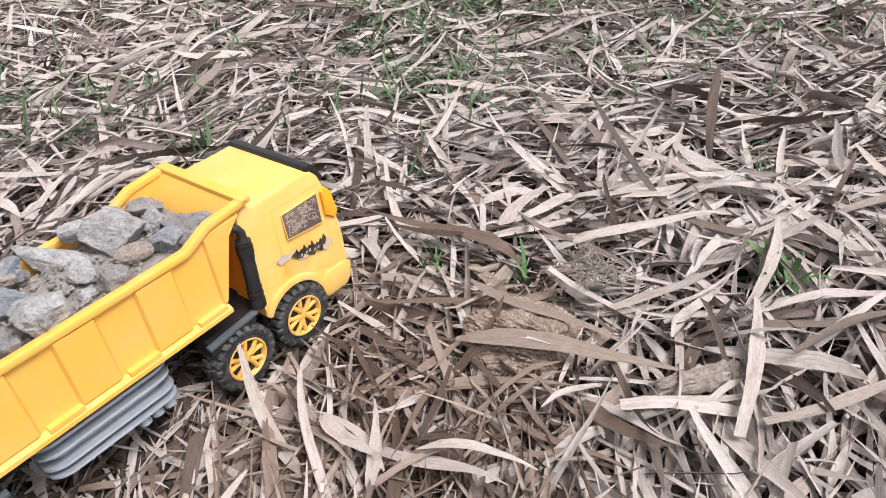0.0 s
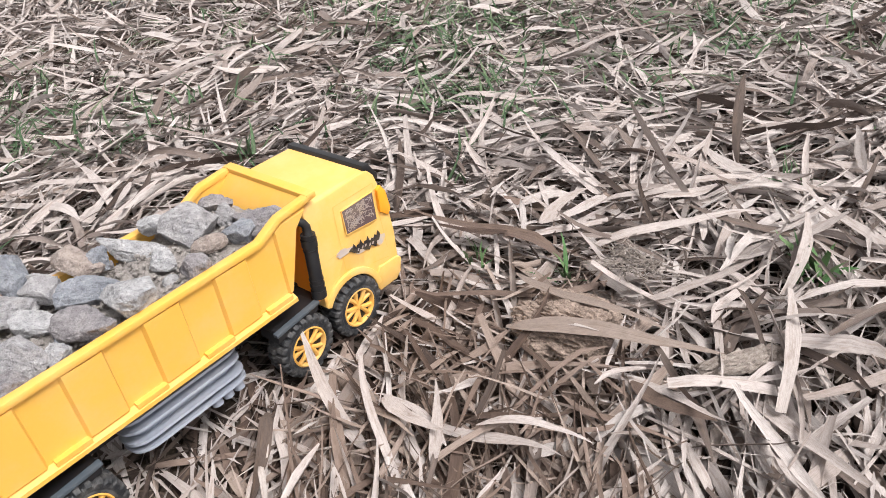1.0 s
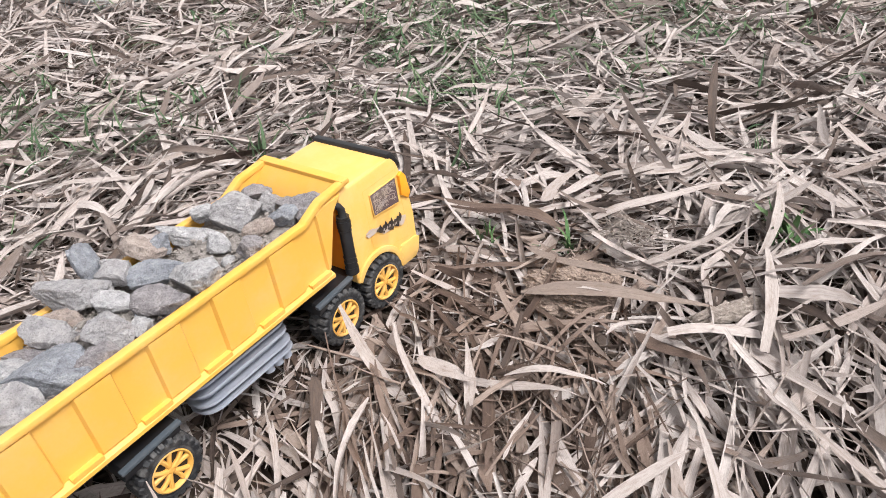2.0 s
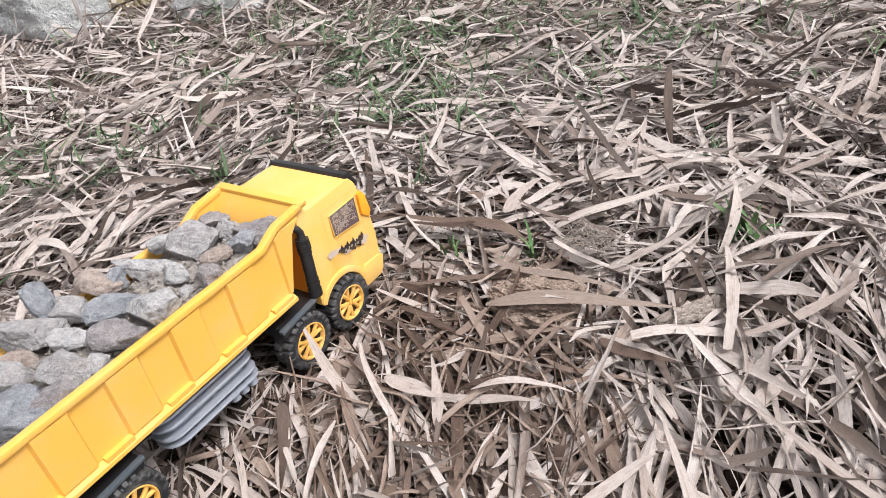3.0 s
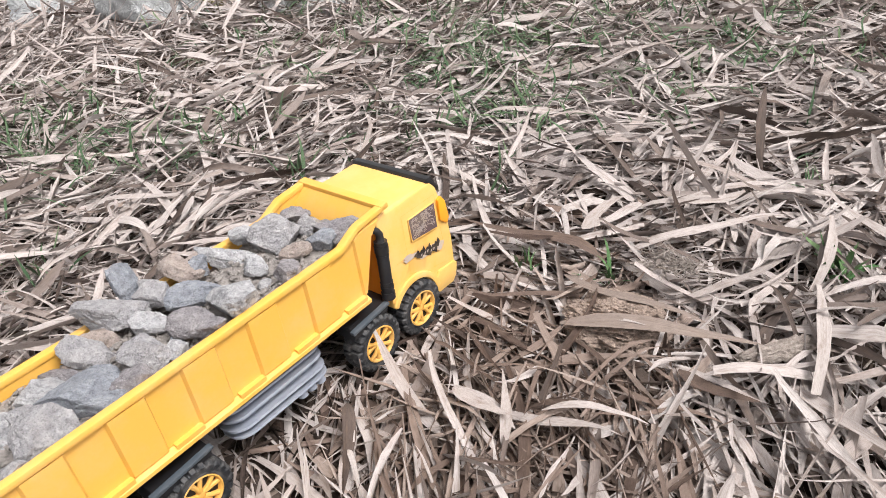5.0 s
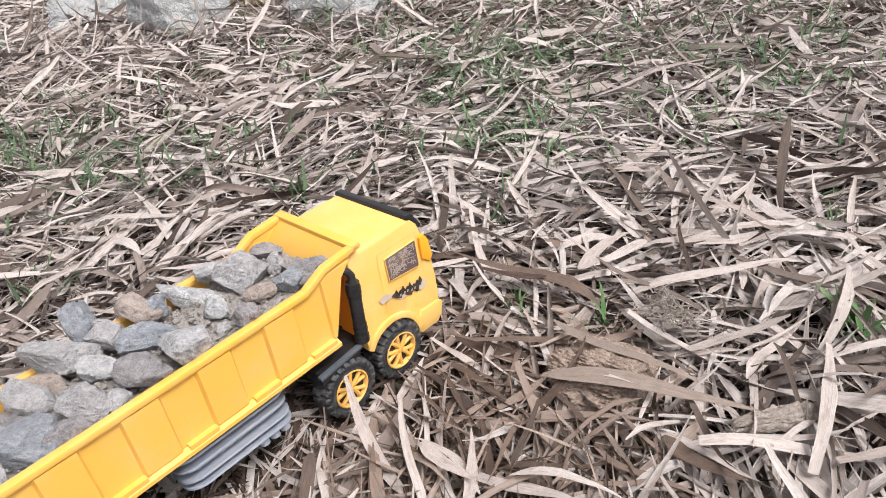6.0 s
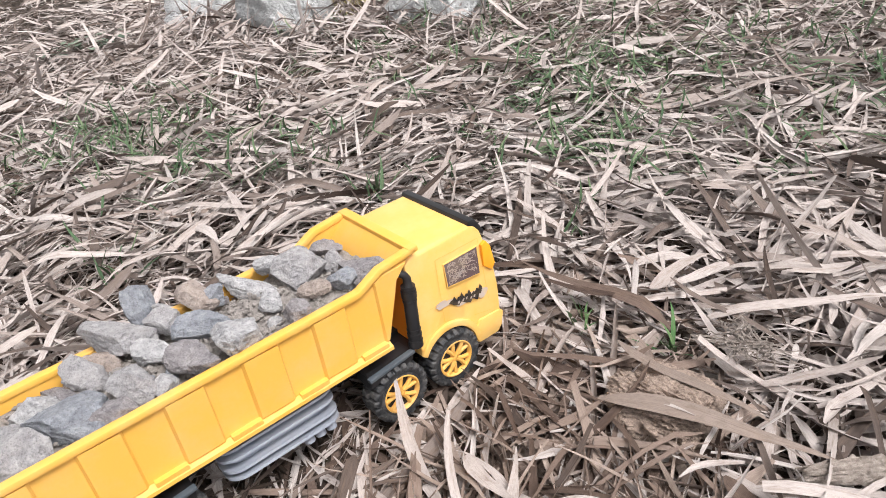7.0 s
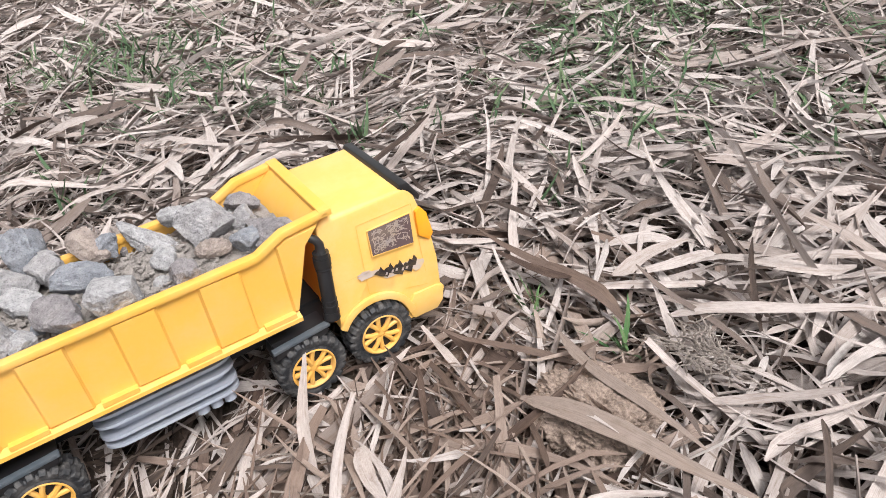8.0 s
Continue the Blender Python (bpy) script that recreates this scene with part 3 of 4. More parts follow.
    for cx0, cz0, ln, ht in ((0.071, 0.0960, 0.030, 0.008), (0.066, 0.0990, 0.016, 0.004), (0.120, 0.0945, 0.018, 0.014), (0.099, 0.0935, 0.040, 0.010)):
        pts = []
        for i in range(14):
            a = 2 * math.pi * i / 14
            r = rng.uniform(0.65, 1.1)
            pts.append(bm.verts.new((cx0 + r * ln / 2 * math.cos(a), s * 0.0623, cz0 - (cx0 - 0.09) * 0.22 + r * ht / 2 * math.sin(a))))
        bm.faces.new(pts)
    part("sticker_ground", bm, PRINT_GREY, cab)
    bm = bmesh.new()
    top = [0.004, 0.009, 0.006, 0.011, 0.007, 0.012, 0.007, 0.010, 0.014, 0.016]
    low = [0.001, -0.002, -0.0035, -0.001, -0.0035, -0.005, -0.002, -0.0045, 0.001, 0.006]
    mids = [((0.0755 + 0.0051 * i), 0.0965 - 0.0011 * i) for i in range(10)]
    for i in range(9):
        (xa, za), (xb, zb) = mids[i], mids[i + 1]
        xm = (xa + xb) / 2
        bm.faces.new([bm.verts.new((x, s * 0.0626, z)) for x, z in ((xa, za + top[i] * 0.55), (xm, za + top[i] * 0.9), (xb, zb + top[i + 1] * 0.55), (xb, zb + low[i + 1]), (xm, zb + low[i] * 1.2), (xa, za + low[i]))])
    part("sticker_flames", bm, PRINT_BLACK, cab, "black flame print, worn")
    bm = bmesh.new()
    for i in range(5):
        xa, za = 0.0860 + 0.0054 * i + 0.0009 * (i % 2), 0.0922 - 0.0011 * i + 0.0008 * (i % 3)
        bm.faces.new([bm.verts.new((x, s * 0.0629, z)) for x, z in ((xa, za), (xa + 0.0024, za - 0.0004), (xa + 0.0036, za + 0.0024), (xa + 0.0014, za + 0.0028))])
    part("sticker_bars", bm, PRINT_WHITE, cab)
    # orange wind deflector at the front corner
    bm = bmesh.new()
    prism(bm, [(0.1275, 0.118), (0.1385, 0.1085), (0.1435, 0.115), (0.1395, 0.139), (0.1335, 0.1475), (0.1278, 0.1440)], s * 0.0580, s * 0.0632)
    soften(bm, 0.0015, 2)
    part("wind_deflector", bm, AMBER, cab, "translucent orange deflector", True)
# windscreen, grille and black visor
bm = bmesh.new()
prism(bm, [(0.1290, 0.1560), (0.1318, 0.1567), (0.1428, 0.1120), (0.1400, 0.1115)], -0.052, 0.052)
part("windscreen", bm, GLASS_FILM, cab)
bm = bmesh.new()
prism(bm, [(0.1420, 0.056), (0.1468, 0.056), (0.1468, 0.084), (0.1420, 0.086)], -0.040, 0.040)
soften(bm, 0.001)
part("grille", bm, BLACK, cab)
bm = bmesh.new()
prism(bm, [(0.1170, 0.1705), (0.1190, 0.1750), (0.1275, 0.1742), (0.1385, 0.1560), (0.1362, 0.1510), (0.1285, 0.1630)], -0.0575, 0.0575)
soften(bm, 0.0016, 2)
part("sun_visor", bm, BLACK, cab, "black plastic visor over the windscreen", True)
# plate added behind the cab; its orange paints the gap's bounced light
bm = bmesh.new()
box(bm, 0.0290, 0.0332, -0.054, 0.054, 0.060, 0.158)
soften(bm, 0.001)
part("back_panel", bm, BOUNCE_ORANGE, cab, "back of the cab, coloured orange for light bounced in the gap", True)
bm = bmesh.new()
prism(bm, [(0.1045, 0.0330), (0.1075, 0.0272), (0.1350, 0.0262), (0.1420, 0.0330), (0.1460, 0.0500), (0.1385, 0.0545), (0.1120, 0.0560), (0.1062, 0.0480)], -0.0640, 0.0640)
soften(bm, 0.0020, 2)
part("bumper", bm, ROOF_YELLOW, cab, "", True)

# chassis, steps over the wheels
bm = bmesh.new()
box(bm, -0.39, 0.12, -0.026, 0.026, 0.050, 0.074)
for fx in (-0.33, -0.28, -0.2, -0.08, -0.04):
    box(bm, fx, fx + 0.012, -0.045, 0.045, 0.070, 0.0895)
soften(bm, 0.0012, 1)
part("chassis", bm, BLACK, truck)
bm = bmesh.new()
box(bm, -0.034, 0.033, -0.056, 0.056, 0.064, 0.070)
part("deck_plate", bm, BLACK, truck)
for fx0, fx1 in ((-0.0330, 0.0170), (-0.2800, -0.2220)):
    for s in (-1, 1):
        bm = bmesh.new()
        prism(bm, [(fx0 - 0.004, 0.058), (fx1, 0.0635), (fx1 + 0.002, 0.0720), (fx0, 0.0690)], s * 0.040, s * 0.0675)
        soften(bm, 0.0014, 2)
        part("mudguard", bm, BLACK, truck, "black plastic mudguard over the wheel", True)
        bm = bmesh.new()
        prism(bm, [(fx0 - 0.004, 0.0660), (fx1 + 0.003, 0.0708), (fx1 + 0.003, 0.0745), (fx0 - 0.004, 0.0700)], s * 0.0625, s * 0.0690)
        soften(bm, 0.0009, 2)
        part("step_edge", bm, SLATE, truck, "dark slate plastic edge of the mudguard", True)
for fx in (-0.338, -0.2455, -0.006, 0.067):
    bm = bmesh.new()
    sweep(bm, [(fx, -0.060, 0.0342), (fx, 0.060, 0.0342)], 0.004, 10)
    part("axle", bm, BLACK, truck)

# exhaust stack
def on_stack(z):
    """The middle of the leaning stack at a height."""
    k = (z - 0.078) / 0.075
    return Vector((0.0256 + 0.0062 * k, -0.0640 + 0.0030 * k, z))


bm = bmesh.new()
bend = on_stack(0.153)
sweep(bm, [on_stack(0.074), on_stack(0.142), on_stack(0.146), on_stack(0.153), bend + Vector((-0.002, 0.001, 0.0045)), bend + Vector((-0.006, 0.003, 0.0080)), bend + Vector((-0.011, 0.007, 0.0095))],
      [0.0068, 0.0068, 0.0046, 0.0042, 0.0040, 0.0040, 0.0040], 16)
stack = part("exhaust_pipe", bm, BLACK, truck, "black plastic exhaust pipe", True)
for z, r, h in ((0.079, 0.0078, 0.008), (0.089, 0.0076, 0.003), (0.095, 0.0074, 0.002), (0.128, 0.0074, 0.002), (0.136, 0.0080, 0.008), (0.143, 0.0074, 0.004)):
    bm = bmesh.new()
    sweep(bm, [on_stack(z - h / 2), on_stack(z + h / 2)], r, 16)
    part("collar", bm, BLACK, stack, "", True)

# ribbed side tank
def stadium(x0, x1, y0, y1, r, k=6):
    pts = []
    for cx, cy, a0 in ((x1 - r, y1 - r, 0), (x0 + r, y1 - r, 90), (x0 + r, y0 + r, 180), (x1 - r, y0 + r, 270)):
        pts += [(cx + r * math.cos(radians(a0 + 90 * i / k)), cy + r * math.sin(radians(a0 + 90 * i / k))) for i in range(k + 1)]
    return pts


def slab(bm, pts, z0, z1):
    a = [bm.verts.new((x, y, z0)) for x, y in pts]
    b = [bm.verts.new((x, y, z1)) for x, y in pts]
    bm.faces.new(a[::-1])
    bm.faces.new(b)
    for i in range(len(a)):
        j = (i + 1) % len(a)
        bm.faces.new((a[i], a[j], b[j], b[i]))


tank_rot = Matrix.Translation((-0.13, -0.034, 0.055)) @ Matrix.Rotation(radians(-14), 4, "X")
bm = bmesh.new()
slab(bm, stadium(-0.052, 0.052, -0.014, 0.020, 0.012), -0.016, 0.015)
tank = part("side_tank", bm, TANK_GREY, truck, "grey plastic ribbed fuel tank", True)
tank.matrix_local = tank_rot
for k, z in enumerate((-0.0145, -0.0065, 0.0055, 0.0150)):
    bm = bmesh.new()
    slab(bm, stadium(-0.060 - 0.0008 * k, 0.060 + 0.0008 * k, -0.0275, 0.020, 0.018), z - 0.0013, z + 0.0013)
    soften(bm, 0.0008, 1, 50)
    part("tank_rib", bm, TANK_GREY, tank, "", True)
for k in range(3):
    bm = bmesh.new()
    x = 0.022 + 0.0125 * k
    sweep(bm, [(x, -0.016, -0.0255), (x, -0.016, -0.0150)], 0.0055, 12)
    part("tank_stud", bm, TANK_GREY, tank, "", True)
bm = bmesh.new()
sweep(bm, [(0.018, -0.012, 0.016), (0.018, -0.012, 0.024)], 0.0018, 8)
part("tank_pin", bm, TANK_GREY, tank, "", True)


# wheels
def wheel(fx, s, up):
    bm = bmesh.new()
    lathe(bm, [(0.004, -0.009), (0.0175, -0.009), (0.0175, 0.008), (0.004, 0.008)], 24)
    hub = part("wheel", bm, BLACK, truck, "", True)
    hub.matrix_local = Matrix.Translation((fx, s * 0.0580, up)) @ Matrix.Scale(1.10, 4) @ Matrix.Rotation(0 if s > 0 else math.pi, 4, "Z") @ Matrix.Rotation(fx * 37, 4, "Y")
    bm = bmesh.new()
    lathe(bm, [(0.0180, 0.0105), (0.0200, 0.0122), (0.0222, 0.0116), (0.0236, 0.0121), (0.0262, 0.0120), (0.0277, 0.0100), (0.0279, 0.0022), (0.0280, 0.0), (0.0279, -0.0022),
               (0.0277, -0.0100), (0.0262, -0.0120), (0.0236, -0.0121), (0.0180, -0.0105), (0.0168, 0.0)], 132)
    # two staggered rows of tread blocks standing out of the tyre
    for v in bm.verts:
        r = math.hypot(v.co.x, v.co.z)
        k = round(math.atan2(v.co.z, v.co.x) / (2 * math.pi) * 132)
        if r > 0.025 and abs(v.co.y) > 0.001 and (k + (3 if v.co.y > 0 else 0)) % 6 < 4:
            grow = 1 + (0.0030 if r > 0.027 else 0.0016) / r
            v.co.x, v.co.z = v.co.x * grow, v.co.z * grow
            if r < 0.027:
                v.co.y *= 1.05
    part("tyre", bm, RUBBER, hub, "dusty black tyre with chunky tread")
    bm = bmesh.new()
    lathe(bm, [(0.0166, 0.0066), (0.0174, 0.0112), (0.0186, 0.0126), (0.0198, 0.0122), (0.0196, 0.0050), (0.0172, 0.0050)], 40)
    lathe(bm, [(0.0001, 0.0108), (0.0026, 0.0106), (0.0036, 0.0094), (0.0052, 0.0090), (0.0056, 0.0060), (0.0001, 0.0060)], 20)
    for k in range(5):
        a = 2 * math.pi * k / 5
        for d in (-0.24, 0.24):
            mid, end = (a + d * 0.75, 0.0098), (a + d * 1.15, 0.0178)
            sweep(bm, [(0.0038 * math.cos(a), 0.0086, 0.0038 * math.sin(a)), (mid[1] * math.cos(mid[0]), 0.0096, mid[1] * math.sin(mid[0])), (end[1] * math.cos(end[0]), 0.0092, end[1] * math.sin(end[0]))],
                  [0.0026, 0.0021, 0.0024], 8)
    lathe(bm, [(0.0040, 0.0072), (0.0176, 0.0064), (0.0176, 0.0050), (0.0040, 0.0050)], 30)
    part("rim", bm, RIM_YELLOW, hub, "yellow five-spoke rim", True)
    # dark openings between the pairs of spokes
    bm = bmesh.new()
    for k in range(10):
        a = 2 * math.pi * k / 10
        rad, wide, tall = (0.0128, 0.0022, 0.0030) if k % 2 == 0 else (0.0138, 0.0016, 0.0022)
        ring = []
        for i in range(10):
            c = 2 * math.pi * i / 10
            u, v = rad + tall * math.cos(c), wide * math.sin(c)
            ring.append((u * math.cos(a) - v * math.sin(a), u * math.sin(a) + v * math.cos(a)))
        lo = [bm.verts.new((x, 0.0066, z)) for x, z in ring]
        hi = [bm.verts.new((x, 0.0074, z)) for x, z in ring]
        bm.faces.new(hi)
        for i in range(10):
            bm.faces.new((lo[i], lo[(i + 1) % 10], hi[(i + 1) % 10], hi[i]))
    bmesh.ops.recalc_face_normals(bm, faces=bm.faces)
    part("rim_openings", bm, BLACK, hub)


for fx, up in ((0.0670, 0.0342), (-0.0060, 0.0342), (-0.2455, 0.0342), (-0.3380, 0.0342)):
    for s in (-1, 1):
        wheel(fx, s, up)


# ---- the load ----
def in_bin(f, left, up):
    """A place in the bin: ahead, to the left of the middle, over the wheels' foot."""
    return truck.matrix_world @ Vector((f, left, up))


bm = bmesh.new()
nf, nl = 90, 28
fs, ls = np.linspace(-0.396, 0.016, nf), np.linspace(-0.0555, 0.0555, nl)
top, foot = [], []
for f in fs:
    row, row2 = [], []
    for q in ls:
        z = 0.1538 + 0.009 * noise.noise(Vector((f * 28, q * 28, 1.0))) + 0.004 * noise.noise(Vector((f * 90, q * 90, 4.0))) + 0.004 * (1 - (q / 0.056) ** 2)
        z += max(0.0, f + 0.03) * 0.12 - 0.008 * min(1.0, max(0.0, (-0.225 - f) / 0.05))
        row.append(bm.verts.new((f, q, z)))
        row2.append(bm.verts.new((min(f, -0.008), q, 0.0945)))
    top.append(row)
    foot.append(row2)
for i in range(nf - 1):
    for j in range(nl - 1):
        bm.faces.new((top[i][j], top[i + 1][j], top[i + 1][j + 1], top[i][j + 1]))
for i in range(nf - 1):
    for j in (0, nl - 1):
        bm.faces.new((top[i][j], top[i + 1][j], foot[i + 1][j], foot[i][j]))
for j in range(nl - 1):
    for i in (0, nf - 1):
        bm.faces.new((top[i][j], top[i][j + 1], foot[i][j + 1], foot[i][j]))
bmesh.ops.delete(bm, geom=[v for v in bm.verts if not v.link_faces], context="VERTS")
bmesh.ops.recalc_face_normals(bm, faces=bm.faces)
sand = part("sandy_rubble", bm, SAND, None, "", True)
sand.matrix_world = truck.matrix_world.copy()
tagged(sand, "brownish sandy rubble filling the bin between the stones", "sand", kind="stuff")

STONE_LABEL = ("rough grey stone lying in the truck bin", "pale grey angular stone lying in the truck bin", "blue-grey stone lying in the truck bin",
               "brown rounded stone lying in the truck bin", "dark grey stone lying in the truck bin")
# ahead, to the left, up, breadth, height as it lies, kind
LOAD = [(-0.040, 0.015, 0.168, 0.048, 0.042, 0), (-0.001, -0.039, 0.172, 0.039, 0.028, 4), (-0.019, -0.032, 0.169, 0.030, 0.021, 2),
        (-0.009, -0.000, 0.171, 0.020, 0.020, 0), (-0.002, 0.031, 0.171, 0.027, 0.017, 4), (-0.090, 0.034, 0.168, 0.055, 0.019, 1),
        (-0.060, 0.039, 0.178, 0.025, 0.021, 1), (-0.085, -0.003, 0.168, 0.021, 0.021, 1), (-0.048, -0.021, 0.168, 0.024, 0.015, 3),
        (-0.078, -0.047, 0.168, 0.030, 0.023, 4), (-0.135, 0.046, 0.178, 0.032, 0.026, 3), (-0.123, 0.036, 0.178, 0.019, 0.021, 2),
        (-0.133, -0.037, 0.168, 0.043, 0.047, 1), (-0.149, 0.009, 0.168, 0.044, 0.030, 2), (-0.176, 0.036, 0.178, 0.036, 0.022, 0),
        (-0.183, 0.065, 0.188, 0.015, 0.037, 2), (-0.174, -0.031, 0.168, 0.043, 0.028, 4), (-0.215, 0.044, 0.178, 0.049, 0.037, 0),
        (-0.201, 0.013, 0.168, 0.031, 0.024, 1), (-0.250, 0.031, 0.168, 0.041, 0.037, 0), (-0.223, -0.031, 0.168, 0.043, 0.033, 0),
        (-0.206, -0.045, 0.168, 0.017, 0.018, 1), (-0.172, 0.059, 0.178, 0.023, 0.013, 0), (-0.300, 0.026, 0.160, 0.045, 0.038, 1),
        (-0.278, -0.013, 0.168, 0.064, 0.046, 2), (-0.317, -0.032, 0.164, 0.046, 0.048, 0), (-0.250, -0.041, 0.168, 0.039, 0.028, 4),
        (-0.274, 0.037, 0.163, 0.033, 0.018, 4), (-0.243, 0.036, 0.165, 0.033, 0.027, 3), (-0.322, -0.002, 0.168, 0.033, 0.026, 0),
        (-0.350, -0.059, 0.168, 0.034, 0.026, 0), (-0.345, 0.014, 0.162, 0.042, 0.034, 1), (-0.352, 0.036, 0.160, 0.032, 0.026, 0),
        (-0.375, -0.020, 0.168, 0.040, 0.034, 4), (-0.380, 0.020, 0.168, 0.036, 0.030, 0)]
SHARD = 15


def keep_in_bin(bm, lies):
    """Where a stone leans on the bin's walls it ends at the wall."""
    to_truck = truck.matrix_world.inverted() @ lies
    back = to_truck.inverted()
    for v in bm.verts:
        p = to_truck @ v.co
        if p.z < (0.172 if p.x < -0.026 else 0.187):
            p.y = min(max(p.y, -0.0558), 0.0558)
        front = -0.0078 + (p.z - 0.09) * 0.338 if p.z < 0.16 else 0.0158 + (p.z - 0.16) * 1.10
        p.x = min(p.x, front)
        v.co = back @ p


for k, (f, q, up, a, b, kind) in enumerate(LOAD):
    r = random.Random(k + 50)
    rounded = kind == 3
    bm = rock_mesh(k * 1.37 + 2, a * 0.60, b * 0.53, b * (0.53 if k != SHARD else 0.66), 6 if rounded else 13, 5, 0.09 if rounded else 0.075)
    for v in bm.verts:
        p = v.co * 260 + Vector((k, 0, 0))
        v.co += v.normal * (0.0006 * noise.noise(p) + 0.0005 * noise.noise(p * 2.3))
    turn = Euler((r.uniform(-0.3, 0.3), r.uniform(-0.3, 0.3), 0.1 + r.uniform(-0.3, 0.3)))
    lies = Matrix.LocRotScale(in_bin(f, q, up - 0.002 - 0.010 * min(1.0, max(0.0, (-0.225 - f) / 0.05))), turn, None)
    keep_in_bin(bm, lies)
    st = part("stone", bm, STONES[kind], None, "", rounded)
    st.matrix_world = lies
    tagged(st, STONE_LABEL[kind], "stone", "stones in the bin")
small = [rock_mesh(k * 2.9 + 1, 0.006, 0.005, 0.004, 9, 2, 0.08) for k in range(6)]
small = [part("stone", b, STONES[k % 5]) for k, b in enumerate(small)]
r = random.Random(5)
for k in range(46):
    st = small[k] if k < 6 else copy_thing(small[k % 6], Matrix())
    f, q = r.uniform(-0.37, 0.005), r.uniform(-0.045, 0.046)
    size = r.uniform(0.7, 1.5)
    st.matrix_world = Matrix.LocRotScale(in_bin(f, q, 0.1585 + max(0.0, f + 0.03) * 0.12 - 0.008 * min(1.0, max(0.0, (-0.225 - f) / 0.05))), Euler((r.uniform(-1, 1), r.uniform(-1, 1), r.uniform(0, 6))), (size,) * 3)
    tagged(st, "small broken stone chip among larger stones", "stone", "stone chips in the bin")
rng = random.Random(8)
bm = bmesh.new()
for _ in range(2600):
    f, q = rng.uniform(-0.39, 0.005), rng.uniform(-0.052, 0.052)
    r = rng.choice((0.0006, 0.0008, 0.0008, 0.0010, 0.0012, 0.0016, 0.0022, 0.0030))
    z = 0.1563 + 0.009 * noise.noise(Vector((f * 28, q * 28, 1.0))) + 0.004 * (1 - (q / 0.056) ** 2) + max(0.0, f + 0.03) * 0.12 - 0.008 * min(1.0, max(0.0, (-0.225 - f) / 0.05))
    made = bmesh.ops.create_icosphere(bm, subdivisions=1, radius=r)["verts"]
    sc = Vector((rng.uniform(0.7, 1.3), rng.uniform(0.7, 1.3), rng.uniform(0.5, 0.9)))
    for v in made:
        v.co = Vector((f, q, z + r * 0.1)) + v.co * sc * (1 + rng.uniform(-0.32, 0.32))
pebbles = part("gravel", bm, SAND)
pebbles.matrix_world = truck.matrix_world.copy()
tagged(pebbles, "fine grey gravel between the stones", "gravel", kind="stuff")


# ---- leaves that can be told apart ----
def set_leaf(p0, p1, width, material=DRY, arch_by=0.05, curl=0.3, side=0.0, twist=0.2, roll=0.0, blunt=0.0):
    """One leaf from its stalk p0 to its tip p1."""
    a, b = Vector(p0), Vector(p1)
    d = b - a
    flat = math.hypot(d.x, d.y)
    one = lambda v: np.array([float(v)])
    v, f, uv = blade_cloud(None, 1, 12, one(flat), one(width), one(0), one(0), one(0), one(math.atan2(d.y, d.x)), one(math.atan2(d.z, flat)), one(roll),
                           one(arch_by), one(side), one(twist), one(curl), one(blunt), follow=False)
    ob = new("leaf", blade_mesh("leaf", v, f, uv, material))
    ob.parent = ground
    ob.location = (a + b) / 2
    return ob


set_leaf((0.053, 0.516, 0.036), (0.251, 0.462, 0.034), 0.018, FADED_BROWN, 0.03, 0.3, 0.02, 0.15, 0.3)
set_leaf((0.060, 0.590, 0.034), (0.204, 0.486, 0.034), 0.012, FADED_BROWN, 0.06, 0.5, 0.09, 0.4, 0.1)
set_leaf((0.099, 0.689, 0.034), (0.170, 0.783, 0.036), 0.017, PALE_LEAF, 0.04, 0.3, -0.03, 0.2, 0.1)
set_leaf((0.318, 0.739, 0.034), (0.172, 0.740, 0.036), 0.015, PALE_LEAF, 0.03, 0.3, 0.0, 0.1, -0.3)
set_leaf((0.125, 0.647, 0.030), (-0.050, 0.744, 0.034), 0.016, BROWN_LEAF, 0.04, 0.6, 0.02, 0.3, -0.2)
set_leaf((0.062, 0.672, 0.032), (-0.045, 0.716, 0.034), 0.015, BROWN_LEAF, 0.06, 0.6, -0.05, 0.4, 0.2)
set_leaf((-0.138, 0.890, 0.032), (-0.085, 0.957, 0.040), 0.013, PALE_LEAF, 0.03, 0.3, 0.02, 0.2)
set_leaf((0.277, 0.390, 0.034), (0.338, 0.541, 0.036), 0.014, PALE_LEAF, 0.03, 0.5, 0.03, 0.3, 0.1, 1.0)
set_leaf((0.334, 0.535, 0.034), (0.389, 0.634, 0.052), 0.013, PALE_LEAF, 0.09, 0.5, 0.08, 0.5, 0.0, 1.0)
set_leaf((0.292, 0.392, 0.036), (0.420, 0.432, 0.036), 0.011, DRY, 0.03, 0.5, 0.03, 0.2, 0.2, 1.0)
set_leaf((-0.066, 0.440, 0.020), (-0.007, 0.380, 0.032), 0.015, DRY, 0.05, 0.5, 0.04, 0.4)
set_leaf((-0.013, 0.366, 0.014), (-0.008, 0.430, 0.046), 0.012, PALE_LEAF, 0.04, 0.6, 0.05, 0.3)
set_leaf((0.024, 0.399, 0.032), (0.118, 0.374, 0.034), 0.010, DRY, 0.05, 0.6, -0.06, 0.4)
set_leaf((0.156, 0.434, 0.022), (0.212, 0.372, 0.036), 0.017, BROWN_LEAF, 0.06, 0.5, 0.06, 0.4)
set_leaf((0.186, 0.452, 0.010), (0.196, 0.420, 0.030), 0.013, BROWN_LEAF, 0.02, 0.3)
set_leaf((0.046, 0.470, 0.006), (0.110, 0.560, 0.044), 0.011, BROWN_LEAF, 0.06, 0.8, 0.1, 0.5)
